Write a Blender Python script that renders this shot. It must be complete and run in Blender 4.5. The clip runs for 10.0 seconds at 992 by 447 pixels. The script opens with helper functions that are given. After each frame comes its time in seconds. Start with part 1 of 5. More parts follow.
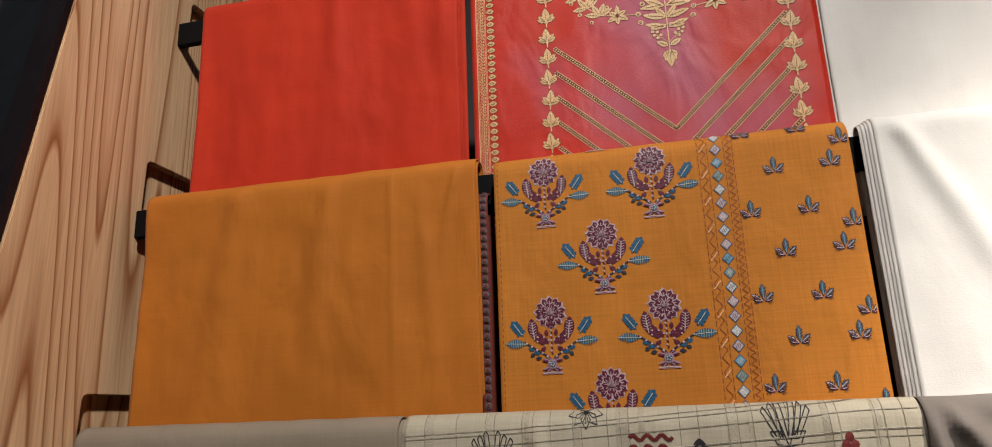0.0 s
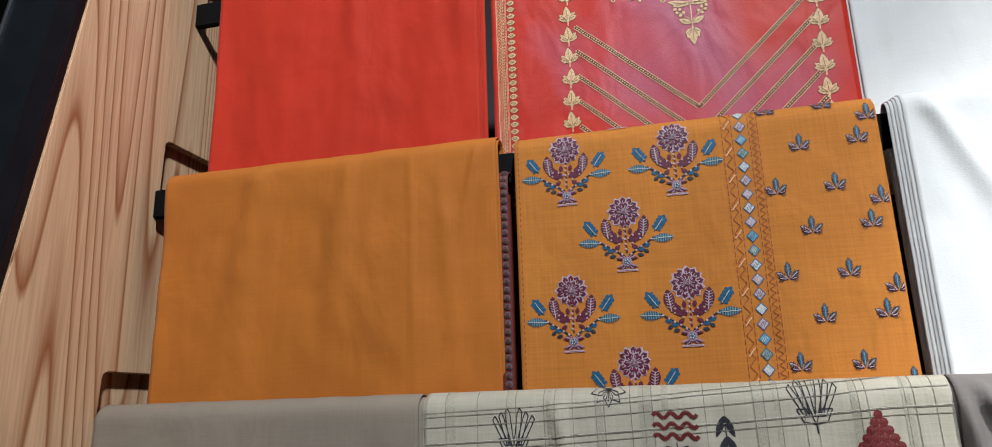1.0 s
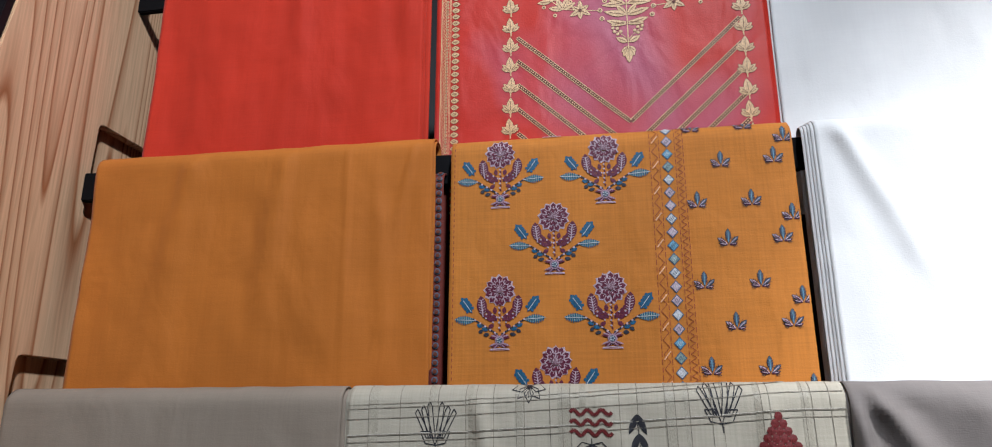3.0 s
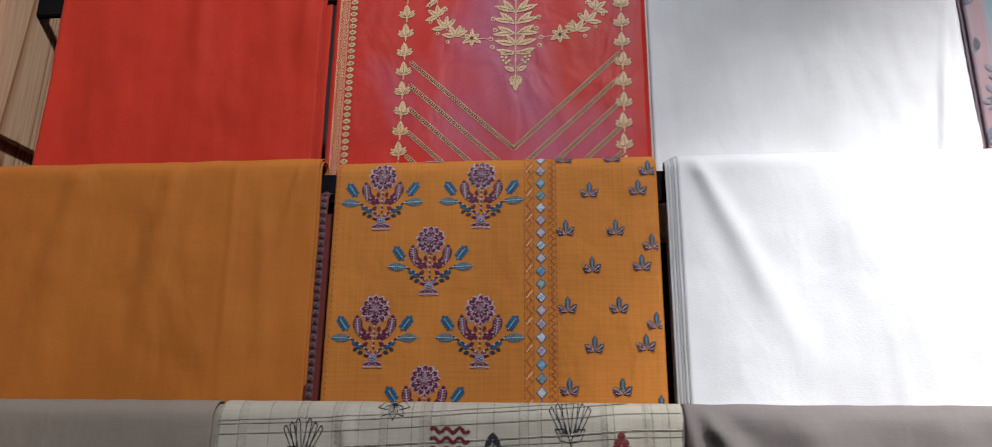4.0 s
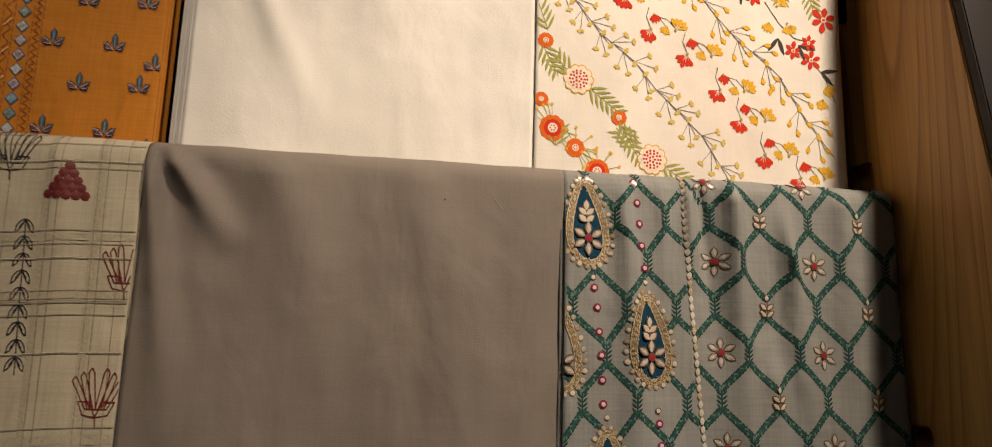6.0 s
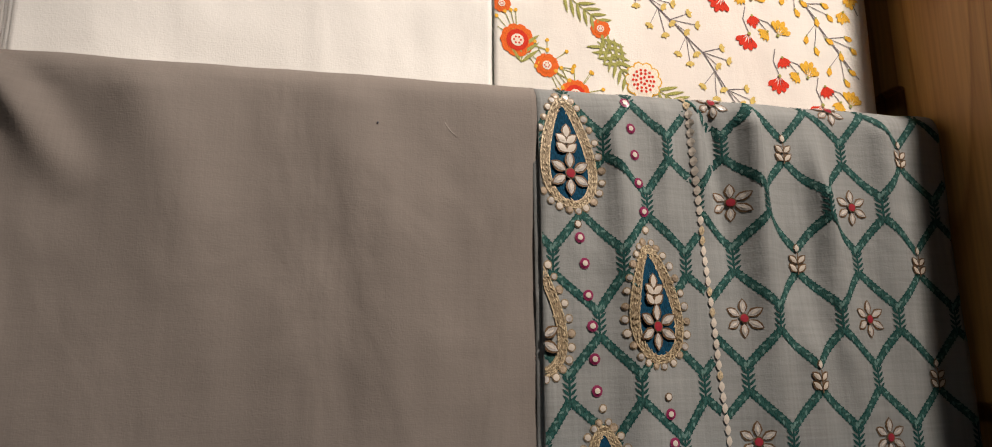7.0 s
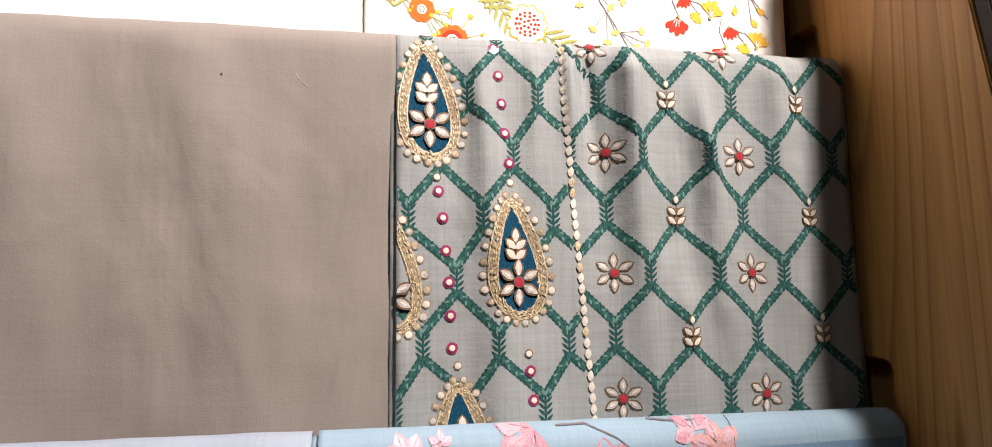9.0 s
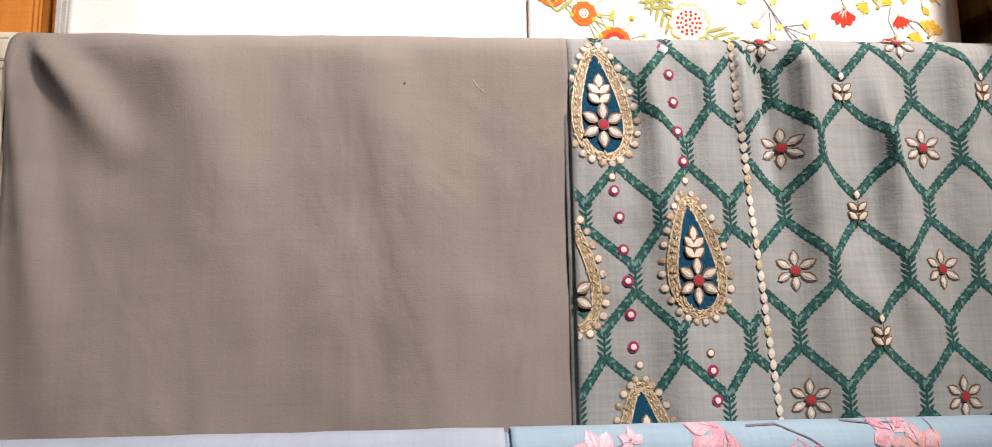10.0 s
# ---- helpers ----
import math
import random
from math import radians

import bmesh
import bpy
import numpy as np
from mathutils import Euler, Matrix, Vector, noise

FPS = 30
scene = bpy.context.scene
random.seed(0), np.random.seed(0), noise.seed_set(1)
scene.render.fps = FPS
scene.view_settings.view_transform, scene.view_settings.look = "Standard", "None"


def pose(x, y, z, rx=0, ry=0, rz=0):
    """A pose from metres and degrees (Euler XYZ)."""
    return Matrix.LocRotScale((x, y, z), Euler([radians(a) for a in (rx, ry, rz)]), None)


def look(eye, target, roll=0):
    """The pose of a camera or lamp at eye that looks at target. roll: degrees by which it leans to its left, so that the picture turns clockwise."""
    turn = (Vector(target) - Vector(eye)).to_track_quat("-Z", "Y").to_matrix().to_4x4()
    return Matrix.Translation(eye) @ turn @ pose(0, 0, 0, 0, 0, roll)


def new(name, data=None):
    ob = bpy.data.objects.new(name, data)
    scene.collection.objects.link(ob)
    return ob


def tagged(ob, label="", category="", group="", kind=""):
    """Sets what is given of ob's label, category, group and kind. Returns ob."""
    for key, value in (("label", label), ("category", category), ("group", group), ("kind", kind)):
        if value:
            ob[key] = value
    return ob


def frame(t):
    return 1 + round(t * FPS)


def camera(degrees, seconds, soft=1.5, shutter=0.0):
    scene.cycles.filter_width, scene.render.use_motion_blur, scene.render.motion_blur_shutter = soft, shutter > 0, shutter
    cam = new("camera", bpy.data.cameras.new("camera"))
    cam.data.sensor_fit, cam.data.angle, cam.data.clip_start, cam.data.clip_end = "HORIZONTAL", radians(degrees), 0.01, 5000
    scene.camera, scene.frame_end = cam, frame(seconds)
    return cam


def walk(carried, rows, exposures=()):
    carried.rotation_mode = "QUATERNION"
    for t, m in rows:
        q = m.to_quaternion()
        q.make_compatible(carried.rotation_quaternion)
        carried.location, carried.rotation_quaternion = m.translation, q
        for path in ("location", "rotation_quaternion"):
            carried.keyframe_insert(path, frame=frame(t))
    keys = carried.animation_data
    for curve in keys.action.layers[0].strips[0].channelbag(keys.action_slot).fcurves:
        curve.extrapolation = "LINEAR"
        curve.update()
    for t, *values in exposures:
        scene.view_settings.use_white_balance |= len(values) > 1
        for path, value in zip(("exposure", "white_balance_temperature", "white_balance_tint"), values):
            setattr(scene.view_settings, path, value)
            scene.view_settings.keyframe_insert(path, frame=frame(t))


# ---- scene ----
cam = camera(69.2, 10.0, soft=1.0, shutter=0.12)
PATH = [
    (0, (0.207, -0.758, 0.998), (-0.24, 1.121, 1.516), -2.1),
    (0.5, (0.209, -0.756, 0.99), (-0.268, 1.109, 1.53), -1.5),
    (1, (0.192, -0.751, 0.982), (-0.282, 1.125, 1.487), -1.7),
    (1.5, (0.187, -0.763, 0.985), (-0.265, 1.113, 1.513), -1.1),
    (2, (0.187, -0.772, 0.984), (-0.242, 1.107, 1.518), -0.7),
    (2.2, (0.195, -0.773, 0.981), (-0.242, 1.103, 1.517), -0.6),
    (3.3, (0.207, -0.755, 0.957), (-0.036, 1.153, 1.504), -0.0),
    (3.5, (0.211, -0.751, 0.965), (0.004, 1.175, 1.462), -0.1),
    (4, (0.297, -0.792, 0.982), (0.106, 1.126, 1.515), 0.6),
    (4.2, (0.362, -0.805, 0.985), (0.225, 1.113, 1.534), 0.2),
    (4.5, (0.451, -0.833, 0.972), (0.296, 1.09, 1.501), 0.4),
    (5, (0.558, -0.881, 0.921), (0.6, 1.068, 1.369), 2.2),
    (5.5, (0.627, -0.871, 0.856), (0.774, 1.093, 1.202), 2.1),
    (6, (0.634, -0.716, 0.816), (0.921, 1.231, 1.174), 1.7),
    (6.2, (0.635, -0.647, 0.804), (0.981, 1.283, 1.2), 0.2),
    (7.3, (0.68, -0.533, 0.79), (1.109, 1.387, 1.149), -0.3),
    (7.5, (0.697, -0.532, 0.786), (1.086, 1.405, 1.091), 0.1),
    (8, (0.733, -0.527, 0.781), (1.1, 1.425, 1.011), -0.1),
    (8.5, (0.75, -0.538, 0.798), (1.085, 1.422, 1.01), -0.8),
    (9, (0.778, -0.544, 0.8), (1.142, 1.408, 1.033), -0.7),
    (9.5, (0.755, -0.531, 0.783), (1.006, 1.433, 1.064), -1.4),
    (10, (0.713, -0.539, 0.79), (0.846, 1.438, 1.067), -0.9),
]
EXPOSURES = [
    (0.0, -0.22, 6800, 12), (0.5, -0.05, 5750, 8), (2.0, 0.02, 5600, 6), (3.5, -0.16, 5500, 12), (4.0, -0.48, 5700, 12), (4.5, -0.92, 6500, 12),
    (5.0, -1.10, 8100, 10), (5.5, -1.12, 8600, 14), (6.2, -1.05, 8900, 18), (7.3, -0.72, 6700, 15), (8.0, -0.08, 6800, 17), (8.5, 0.18, 7400, 23), (9.0, 0.16, 6700, 17), (10.0, 0.0, 6700, 18),
]
walk(cam, [(t, look(eye, target, roll)) for t, eye, target, roll in PATH], EXPOSURES)

# ---- light ----
world = bpy.data.worlds.new("shop_air")
scene.world = world
world.use_nodes = True
world.node_tree.nodes["Background"].inputs[0].default_value = (0.9, 0.95, 1.0, 1)
world.node_tree.nodes["Background"].inputs[1].default_value = 0.02


def area_lamp(name, eye, target, size, power, colour, spread=180):
    data = bpy.data.lights.new(name, "AREA")
    data.shape, data.size, data.energy, data.color = "DISK", size, power, colour
    data.spread = radians(spread)
    ob = new(name, data)
    ob.matrix_world = look(eye, target)
    return ob


spot = bpy.data.lights.new("ceiling_spot_light", "SPOT")
spot.energy, spot.color, spot.spot_size, spot.spot_blend, spot.shadow_soft_size = 725, (1.0, 0.93, 0.85), radians(26.2), 1.0, 0.12
new("ceiling_spot_light", spot).matrix_world = look((1.66, -1.55, 2.7), (0.875, 0, 1.08))
spot = bpy.data.lights.new("ceiling_spot_light", "SPOT")
spot.energy, spot.color, spot.spot_size, spot.spot_blend, spot.shadow_soft_size = 245, (1.0, 0.96, 0.91), radians(55), 1.0, 0.08
new("ceiling_spot_light", spot).matrix_world = look((0.70, -1.6, 2.7), (-0.30, 0, 1.08))
# weak fill lamp, added out of view to lift the dark areas
area_lamp("added_fill_light", (-0.5, -1.75, 2.74), (-0.4, -0.4, 0.9), 0.45, 3.4, (0.95, 0.98, 1.0), 140)

# ---- materials ----


def ramp(nodes, stops):
    node = nodes.new("ShaderNodeValToRGB")
    el = node.color_ramp.elements
    while len(el) < len(stops):
        el.new(0.5)
    for e, (p, c) in zip(el, stops):
        e.position, e.color = p, (*c, 1)
    return node


def base_mat(name, rough=0.8, spec=0.3):
    mat = bpy.data.materials.new(name)
    mat.use_nodes = True
    nt = mat.node_tree
    bsdf = nt.nodes["Principled BSDF"]
    bsdf.inputs["Roughness"].default_value = rough
    bsdf.inputs["Specular IOR Level"].default_value = spec
    return mat, nt.nodes, nt.links, bsdf


def mixed(nodes, links, kind, fac, a, b):
    m = nodes.new("ShaderNodeMix")
    m.data_type, m.blend_type = "RGBA", kind
    for sock, v in ((m.inputs[0], fac), (m.inputs[6], a), (m.inputs[7], b)):
        if isinstance(v, bpy.types.NodeSocket):
            links.new(v, sock)
        elif isinstance(v, tuple):
            sock.default_value = (*v, 1)
        else:
            sock.default_value = v
    return m.outputs[2]


def tex(nodes, links, kind, vec, scale, detail=2.0, **props):
    n = nodes.new("ShaderNodeTex" + kind)
    n.inputs["Scale"].default_value = scale
    if "Detail" in n.inputs:
        n.inputs["Detail"].default_value = detail
    for k, v in props.items():
        n.inputs[k].default_value = v
    if vec is not None:
        links.new(vec, n.inputs["Vector"])
    return n


def coords(nodes, links, scale=(1, 1, 1), turn=(0, 0, 0)):
    tc = nodes.new("ShaderNodeTexCoord")
    mp = nodes.new("ShaderNodeMapping")
    mp.inputs["Scale"].default_value = scale
    mp.inputs["Rotation"].default_value = turn
    links.new(tc.outputs["Object"], mp.inputs["Vector"])
    return mp.outputs[0]


def fabric_mat(name, colour, slub=0.12, gloss=0.75, weave=700.0, sheen=0.15, tint=None, tint_amount=0.0, crease=1.0):
    """Woven cloth: fine crossing threads, slubs along both ways, soft handling creases and broad unevenness."""
    mat, nodes, links, bsdf = base_mat(name, gloss, 0.25)
    v = coords(nodes, links)
    wide = tex(nodes, links, "Noise", v, 9.0, 3.0)
    hor = tex(nodes, links, "Noise", coords(nodes, links, (18, 1, 420)), 1.0, 2.0)
    ver = tex(nodes, links, "Noise", coords(nodes, links, (420, 1, 14)), 1.0, 2.0)
    c = mixed(nodes, links, "MIX", 0.0, colour, colour)
    dark = tuple(x * (1 - 2.2 * slub) for x in colour)
    lite = tuple(min(1, x * (1 + 1.6 * slub)) for x in colour)
    r1 = ramp(nodes, ((0.3, dark), (0.7, lite)))
    links.new(hor.outputs[0], r1.inputs[0])
    r2 = ramp(nodes, ((0.3, dark), (0.7, lite)))
    links.new(ver.outputs[0], r2.inputs[0])
    c = mixed(nodes, links, "MIX", 0.5, r1.outputs[0], r2.outputs[0])
    r3 = ramp(nodes, ((0.3, (0.9, 0.9, 0.9)), (0.7, (1.05, 1.05, 1.05))))
    links.new(wide.outputs[0], r3.inputs[0])
    c = mixed(nodes, links, "MULTIPLY", 1.0, c, r3.outputs[0])
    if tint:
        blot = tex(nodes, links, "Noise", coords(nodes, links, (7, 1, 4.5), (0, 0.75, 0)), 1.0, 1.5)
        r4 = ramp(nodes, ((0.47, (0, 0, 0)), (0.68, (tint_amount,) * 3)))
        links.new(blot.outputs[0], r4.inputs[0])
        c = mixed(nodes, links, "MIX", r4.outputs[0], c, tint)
    links.new(c, bsdf.inputs["Base Color"])
    bsdf.inputs["Sheen Weight"].default_value = 0.3 * sheen
    bsdf.inputs["Sheen Roughness"].default_value = 0.5
    wx = tex(nodes, links, "Noise", coords(nodes, links, (weave * 1.3, 1, weave * 0.4)), 1.0, 1.0)
    wz = tex(nodes, links, "Noise", coords(nodes, links, (weave * 0.4, 1, weave * 1.3)), 1.0, 1.0)
    add = nodes.new("ShaderNodeMath")
    links.new(wx.outputs[0], add.inputs[0])
    links.new(wz.outputs[0], add.inputs[1])
    bump = nodes.new("ShaderNodeBump")
    bump.inputs["Strength"].default_value = 0.25
    bump.inputs["Distance"].default_value = 0.0006
    links.new(add.outputs[0], bump.inputs["Height"])
    soft = tex(nodes, links, "Noise", coords(nodes, links, (13, 1, 8), (0, 0.5, 0)), 1.0, 3.0, Distortion=0.6)
    creases = nodes.new("ShaderNodeBump")
    creases.inputs["Strength"].default_value = 0.55 * crease
    creases.inputs["Distance"].default_value = 0.012
    links.new(soft.outputs[0], creases.inputs["Height"])
    links.new(creases.outputs[0], bump.inputs["Normal"])
    links.new(bump.outputs[0], bsdf.inputs["Normal"])
    return mat


def thread_mat(name, colour, rough=0.55, spec=0.4, metal=0.0, vary=0.35):
    """Stitched thread: fine streaks and uneven dye."""
    mat, nodes, links, bsdf = base_mat(name, rough, spec)
    n = tex(nodes, links, "Noise", coords(nodes, links, (1100, 1100, 500)), 1.0, 2.0)
    r = ramp(nodes, ((0.3, tuple(x * (1 - vary) for x in colour)), (0.7, tuple(min(1, x * (1 + vary)) for x in colour))))
    links.new(n.outputs[0], r.inputs[0])
    links.new(r.outputs[0], bsdf.inputs["Base Color"])
    bsdf.inputs["Metallic"].default_value = metal
    bump = nodes.new("ShaderNodeBump")
    bump.inputs["Strength"].default_value = 0.5
    bump.inputs["Distance"].default_value = 0.0006
    links.new(n.outputs[0], bump.inputs["Height"])
    links.new(bump.outputs[0], bsdf.inputs["Normal"])
    return mat


def wood_mat(name, pale, dark, offset, rings):
    """Pine board: long cathedral grain along the board, fine pores, knots of tone."""
    mat, nodes, links, bsdf = base_mat(name, 0.42, 0.4)
    tc = nodes.new("ShaderNodeTexCoord")
    mp = nodes.new("ShaderNodeMapping")
    mp.inputs["Location"].default_value = offset
    mp.inputs["Rotation"].default_value = (radians(9), 0, 0)
    mp.inputs["Scale"].default_value = (1, 1, 0.055)
    links.new(tc.outputs["Object"], mp.inputs["Vector"])
    # growth rings: level lines of a long, slow field
    field = tex(nodes, links, "Noise", mp.outputs[0], 5.2, 1.2, Distortion=0.25)
    times = nodes.new("ShaderNodeMath")
    times.operation = "MULTIPLY"
    times.inputs[1].default_value = rings
    links.new(field.outputs[0], times.inputs[0])
    ring = nodes.new("ShaderNodeMath")
    ring.operation = "FRACT"
    links.new(times.outputs[0], ring.inputs[0])
    r = ramp(nodes, ((0.0, pale), (0.45, tuple(p * 0.97 for p in pale)), (0.76, tuple(0.66 * p + 0.34 * d for p, d in zip(pale, dark))), (0.92, tuple(0.08 * p + 0.92 * d for p, d in zip(pale, dark))), (1.0, pale)))
    links.new(ring.outputs[0], r.inputs[0])
    pore = tex(nodes, links, "Noise", coords(nodes, links, (300, 300, 9)), 1.0, 3.0)
    r2 = ramp(nodes, ((0.3, (0.82, 0.8, 0.78)), (0.65, (1.05, 1.05, 1.05))))
    links.new(pore.outputs[0], r2.inputs[0])
    c = mixed(nodes, links, "MULTIPLY", 1.0, r.outputs[0], r2.outputs[0])
    broad = tex(nodes, links, "Noise", coords(nodes, links, (5, 5, 1.2)), 1.0, 2.0)
    r3 = ramp(nodes, ((0.3, (0.88, 0.85, 0.82)), (0.7, (1.06, 1.05, 1.04))))
    links.new(broad.outputs[0], r3.inputs[0])
    c = mixed(nodes, links, "MULTIPLY", 1.0, c, r3.outputs[0])
    links.new(c, bsdf.inputs["Base Color"])
    bump = nodes.new("ShaderNodeBump")
    bump.inputs["Strength"].default_value = 0.2
    bump.inputs["Distance"].default_value = 0.0008
    links.new(pore.outputs[0], bump.inputs["Height"])
    links.new(bump.outputs[0], bsdf.inputs["Normal"])
    return mat


def plain_mat(name, colour, rough=0.6, metal=0.0, spec=0.4, vary=0.08, scale=30.0):
    mat, nodes, links, bsdf = base_mat(name, rough, spec)
    n = tex(nodes, links, "Noise", coords(nodes, links), scale, 4.0)
    r = ramp(nodes, ((0.3, tuple(x * (1 - vary) for x in colour)), (0.7, tuple(min(1, x * (1 + vary)) for x in colour))))
    links.new(n.outputs[0], r.inputs[0])
    links.new(r.outputs[0], bsdf.inputs["Base Color"])
    bsdf.inputs["Metallic"].default_value = metal
    rr = nodes.new("ShaderNodeMapRange")
    rr.inputs["To Min"].default_value, rr.inputs["To Max"].default_value = rough * 0.85, min(1, rough * 1.15)
    links.new(n.outputs[0], rr.inputs["Value"])
    links.new(rr.outputs[0], bsdf.inputs["Roughness"])
    return mat


WOOD_L = wood_mat("pine", (0.80, 0.54, 0.33), (0.34, 0.12, 0.04), (0, 0.0, 0.0), 36.0)
WOOD_R = wood_mat("pine_red", (0.58, 0.31, 0.095), (0.36, 0.165, 0.045), (0, 0.53, 1.7), 34.0)
BLACK = plain_mat("black_lacquer", (0.008, 0.006, 0.008), 0.5, 0.0, 0.25)
RAILM = plain_mat("black_powder_coat", (0.004, 0.004, 0.005), 0.7, 0.0, 0.1)
GREYM = plain_mat("dark_grey_laminate", (0.010, 0.011, 0.013), 0.5, 0.0, 0.2)
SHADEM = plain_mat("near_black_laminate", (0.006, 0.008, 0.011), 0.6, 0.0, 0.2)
TRIMM = plain_mat("brushed_aluminium", (0.55, 0.55, 0.57), 0.35, 1.0)
BACKM = plain_mat("charcoal_board", (0.018, 0.017, 0.018), 0.7)
WALLM = plain_mat("off_white_paint", (0.74, 0.73, 0.70), 0.8)
FLOORM = plain_mat("grey_floor_tile", (0.32, 0.30, 0.28), 0.4)

# ---- building helpers ----


def part(name, bm, material, parent=None, label="", smooth=False):
    """One bmesh, linked as one mesh object under a thing or part; its coordinates are relative to the thing."""
    me = bpy.data.meshes.new(name)
    bm.to_mesh(me)
    bm.free()
    for m in (material if isinstance(material, (list, tuple)) else [material]):
        me.materials.append(m)
    if smooth:
        for p in me.polygons:
            p.use_smooth = True
    ob = new(name, me)
    ob.parent = parent
    return tagged(ob, label)


def box_bm(lo, hi, bevel=0.0, segs=2):
    bm = bmesh.new()
    bmesh.ops.create_cube(bm, size=1)
    for v in bm.verts:
        v.co = Vector([lo[i] + (v.co[i] + 0.5) * (hi[i] - lo[i]) for i in range(3)])
    if bevel:
        bmesh.ops.bevel(bm, geom=bm.edges[:], offset=bevel, segments=segs, affect="EDGES")
    return bm


def prism_bm(outline, x0, x1, bevel=0.0):
    """A slab: an outline in y and z, drawn out from x0 to x1."""
    bm = bmesh.new()
    a = [bm.verts.new((x0, y, z)) for y, z in outline]
    b = [bm.verts.new((x1, y, z)) for y, z in outline]
    n = len(a)
    bm.faces.new(a[::-1])
    bm.faces.new(b)
    for i in range(n):
        bm.faces.new((a[i], a[(i + 1) % n], b[(i + 1) % n], b[i]))
    bmesh.ops.recalc_face_normals(bm, faces=bm.faces[:])
    if bevel:
        bmesh.ops.bevel(bm, geom=[e for e in bm.edges if e.calc_face_angle(0) > 0.6], offset=bevel, segments=2, affect="EDGES")
    return bm


def thing(name, place, label, category, group=""):
    ob = new(name)
    ob.location = place
    ob.empty_display_size = 0.02
    return tagged(ob, label, category, group)


# ---- the shop round the rack ----
ROOM = (-2.6, 3.2, -3.4, 0.62, 0.0, 2.8)


def setting(name, lo, hi, mat, label):
    return tagged(part(name, box_bm(lo, hi), mat), label, "wall" if "wall" in name else name, kind="structure")


x0, x1, y0, y1, z0, z1 = ROOM
setting("floor", (x0 - .1, y0 - .1, -0.1), (x1 + .1, y1 + .1, 0), FLOORM, "grey tiled shop floor under the fabric rack")
setting("ceiling", (x0 - .1, y0 - .1, z1), (x1 + .1, y1 + .1, z1 + .1), WALLM, "plain off-white painted shop ceiling")
setting("wall_north", (x0 - .1, y1, 0), (x1 + .1, y1 + .1, z1), BACKM, "dark charcoal wall behind the rack")
setting("wall_south", (x0 - .1, y0 - .1, 0), (x1 + .1, y0, z1), WALLM, "plain off-white painted shop wall")
setting("wall_west", (x0 - .1, y0, 0), (x0, y1, z1), WALLM, "plain off-white painted side wall")
setting("wall_east", (x1, y0, 0), (x1 + .1, y1, z1), WALLM, "plain off-white painted side wall")

# ---- the rack: leaning side boards, black rails ----
XL, XR = -0.471, 1.165
LEAN_Y = 0.158
ROWS_YZ = {"top": (0.05, 1.598), "upper": (0.0, 1.285), "middle": (-0.043, 1.002), "low": (-0.080, 0.724)}


def side_board(sign, xin, front, wood, lifts, sets, label):
    """A board leaning back, with blind housings cut from its back edge into the inner face for the rails."""
    def edge(z, dy=0.0):
        return front - LEAN_Y * (1.3 - z) + dy
    depth, zb, zt = 0.34, 0.06, 2.25
    outline = [(edge(zb), zb), (edge(zt), zt), (edge(zt, depth), zt)]
    for (y, z), lift, setback in zip(ROWS_YZ.values(), lifts, sets):
        yf, top, bot, r = y + setback, z + lift, z - 0.062, 0.007
        outline += [(edge(top, depth), top), (yf + r, top), (yf + 0.3 * r, top - 0.3 * r), (yf, top - r),
                    (yf - 0.004, bot + r), (yf - 0.002, bot + 0.3 * r), (yf + r, bot), (edge(bot, depth), bot)]
    outline += [(edge(zb, depth), zb)]
    root = thing("rack_side_board", (xin, 0, zb), label, "rack panel")
    def rel(o):
        return [(y, z - zb) for y, z in o]
    part("face_board", prism_bm(rel(outline), 0, -0.014 * sign, 0.0012), wood, root)
    core = [(edge(zb), zb), (edge(zt), zt), (edge(zt, depth), zt), (edge(zb, depth), zb)]
    part("core_board", prism_bm(rel(core), -0.0142 * sign, -0.034 * sign, 0.0012), wood, root)
    band = [(edge(zb, -0.012), zb), (edge(zt, -0.012), zt), (edge(zt, -0.0006), zt), (edge(zb, -0.0006), zb)]
    part("edge_band", prism_bm(rel(band), -0.0015 * sign, -0.036 * sign, 0.0012), BLACK, root, "black lacquered front edge band")
    part("foot", box_bm((min(0, -0.034 * sign), edge(zb) + 0.0, -zb), (max(0, -0.034 * sign), edge(zb) + depth, -0.0005)), BLACK, root)
    return root


def frame_post(sign, xin, front, mat, label):
    """The dark upright of the rack's outer frame, with thin bright trims along both its edges."""
    def edge(z, dy=0.0):
        return front - LEAN_Y * (1.3 - z) + dy
    root = thing("frame_post", (xin, 0, 0.0), label, "rack frame")
    quad = [(edge(0.001), 0.001), (edge(2.3), 2.3), (edge(2.3, 0.3), 2.3), (edge(0.001, 0.3), 0.001)]
    a, b = -0.040 * sign, -0.135 * sign
    part("post_body", prism_bm(quad, a, b, 0.002), mat, root)
    for x in (a, b):
        trim = [(edge(0.001, -0.003), 0.001), (edge(2.3, -0.003), 2.3), (edge(2.3, -0.0004), 2.3), (edge(0.001, -0.0004), 0.001)]
        part("trim", prism_bm(trim, x, x - 0.0028 * sign * (1 if x == a else -1)), TRIMM, root, "thin bright metal trim")
    return root


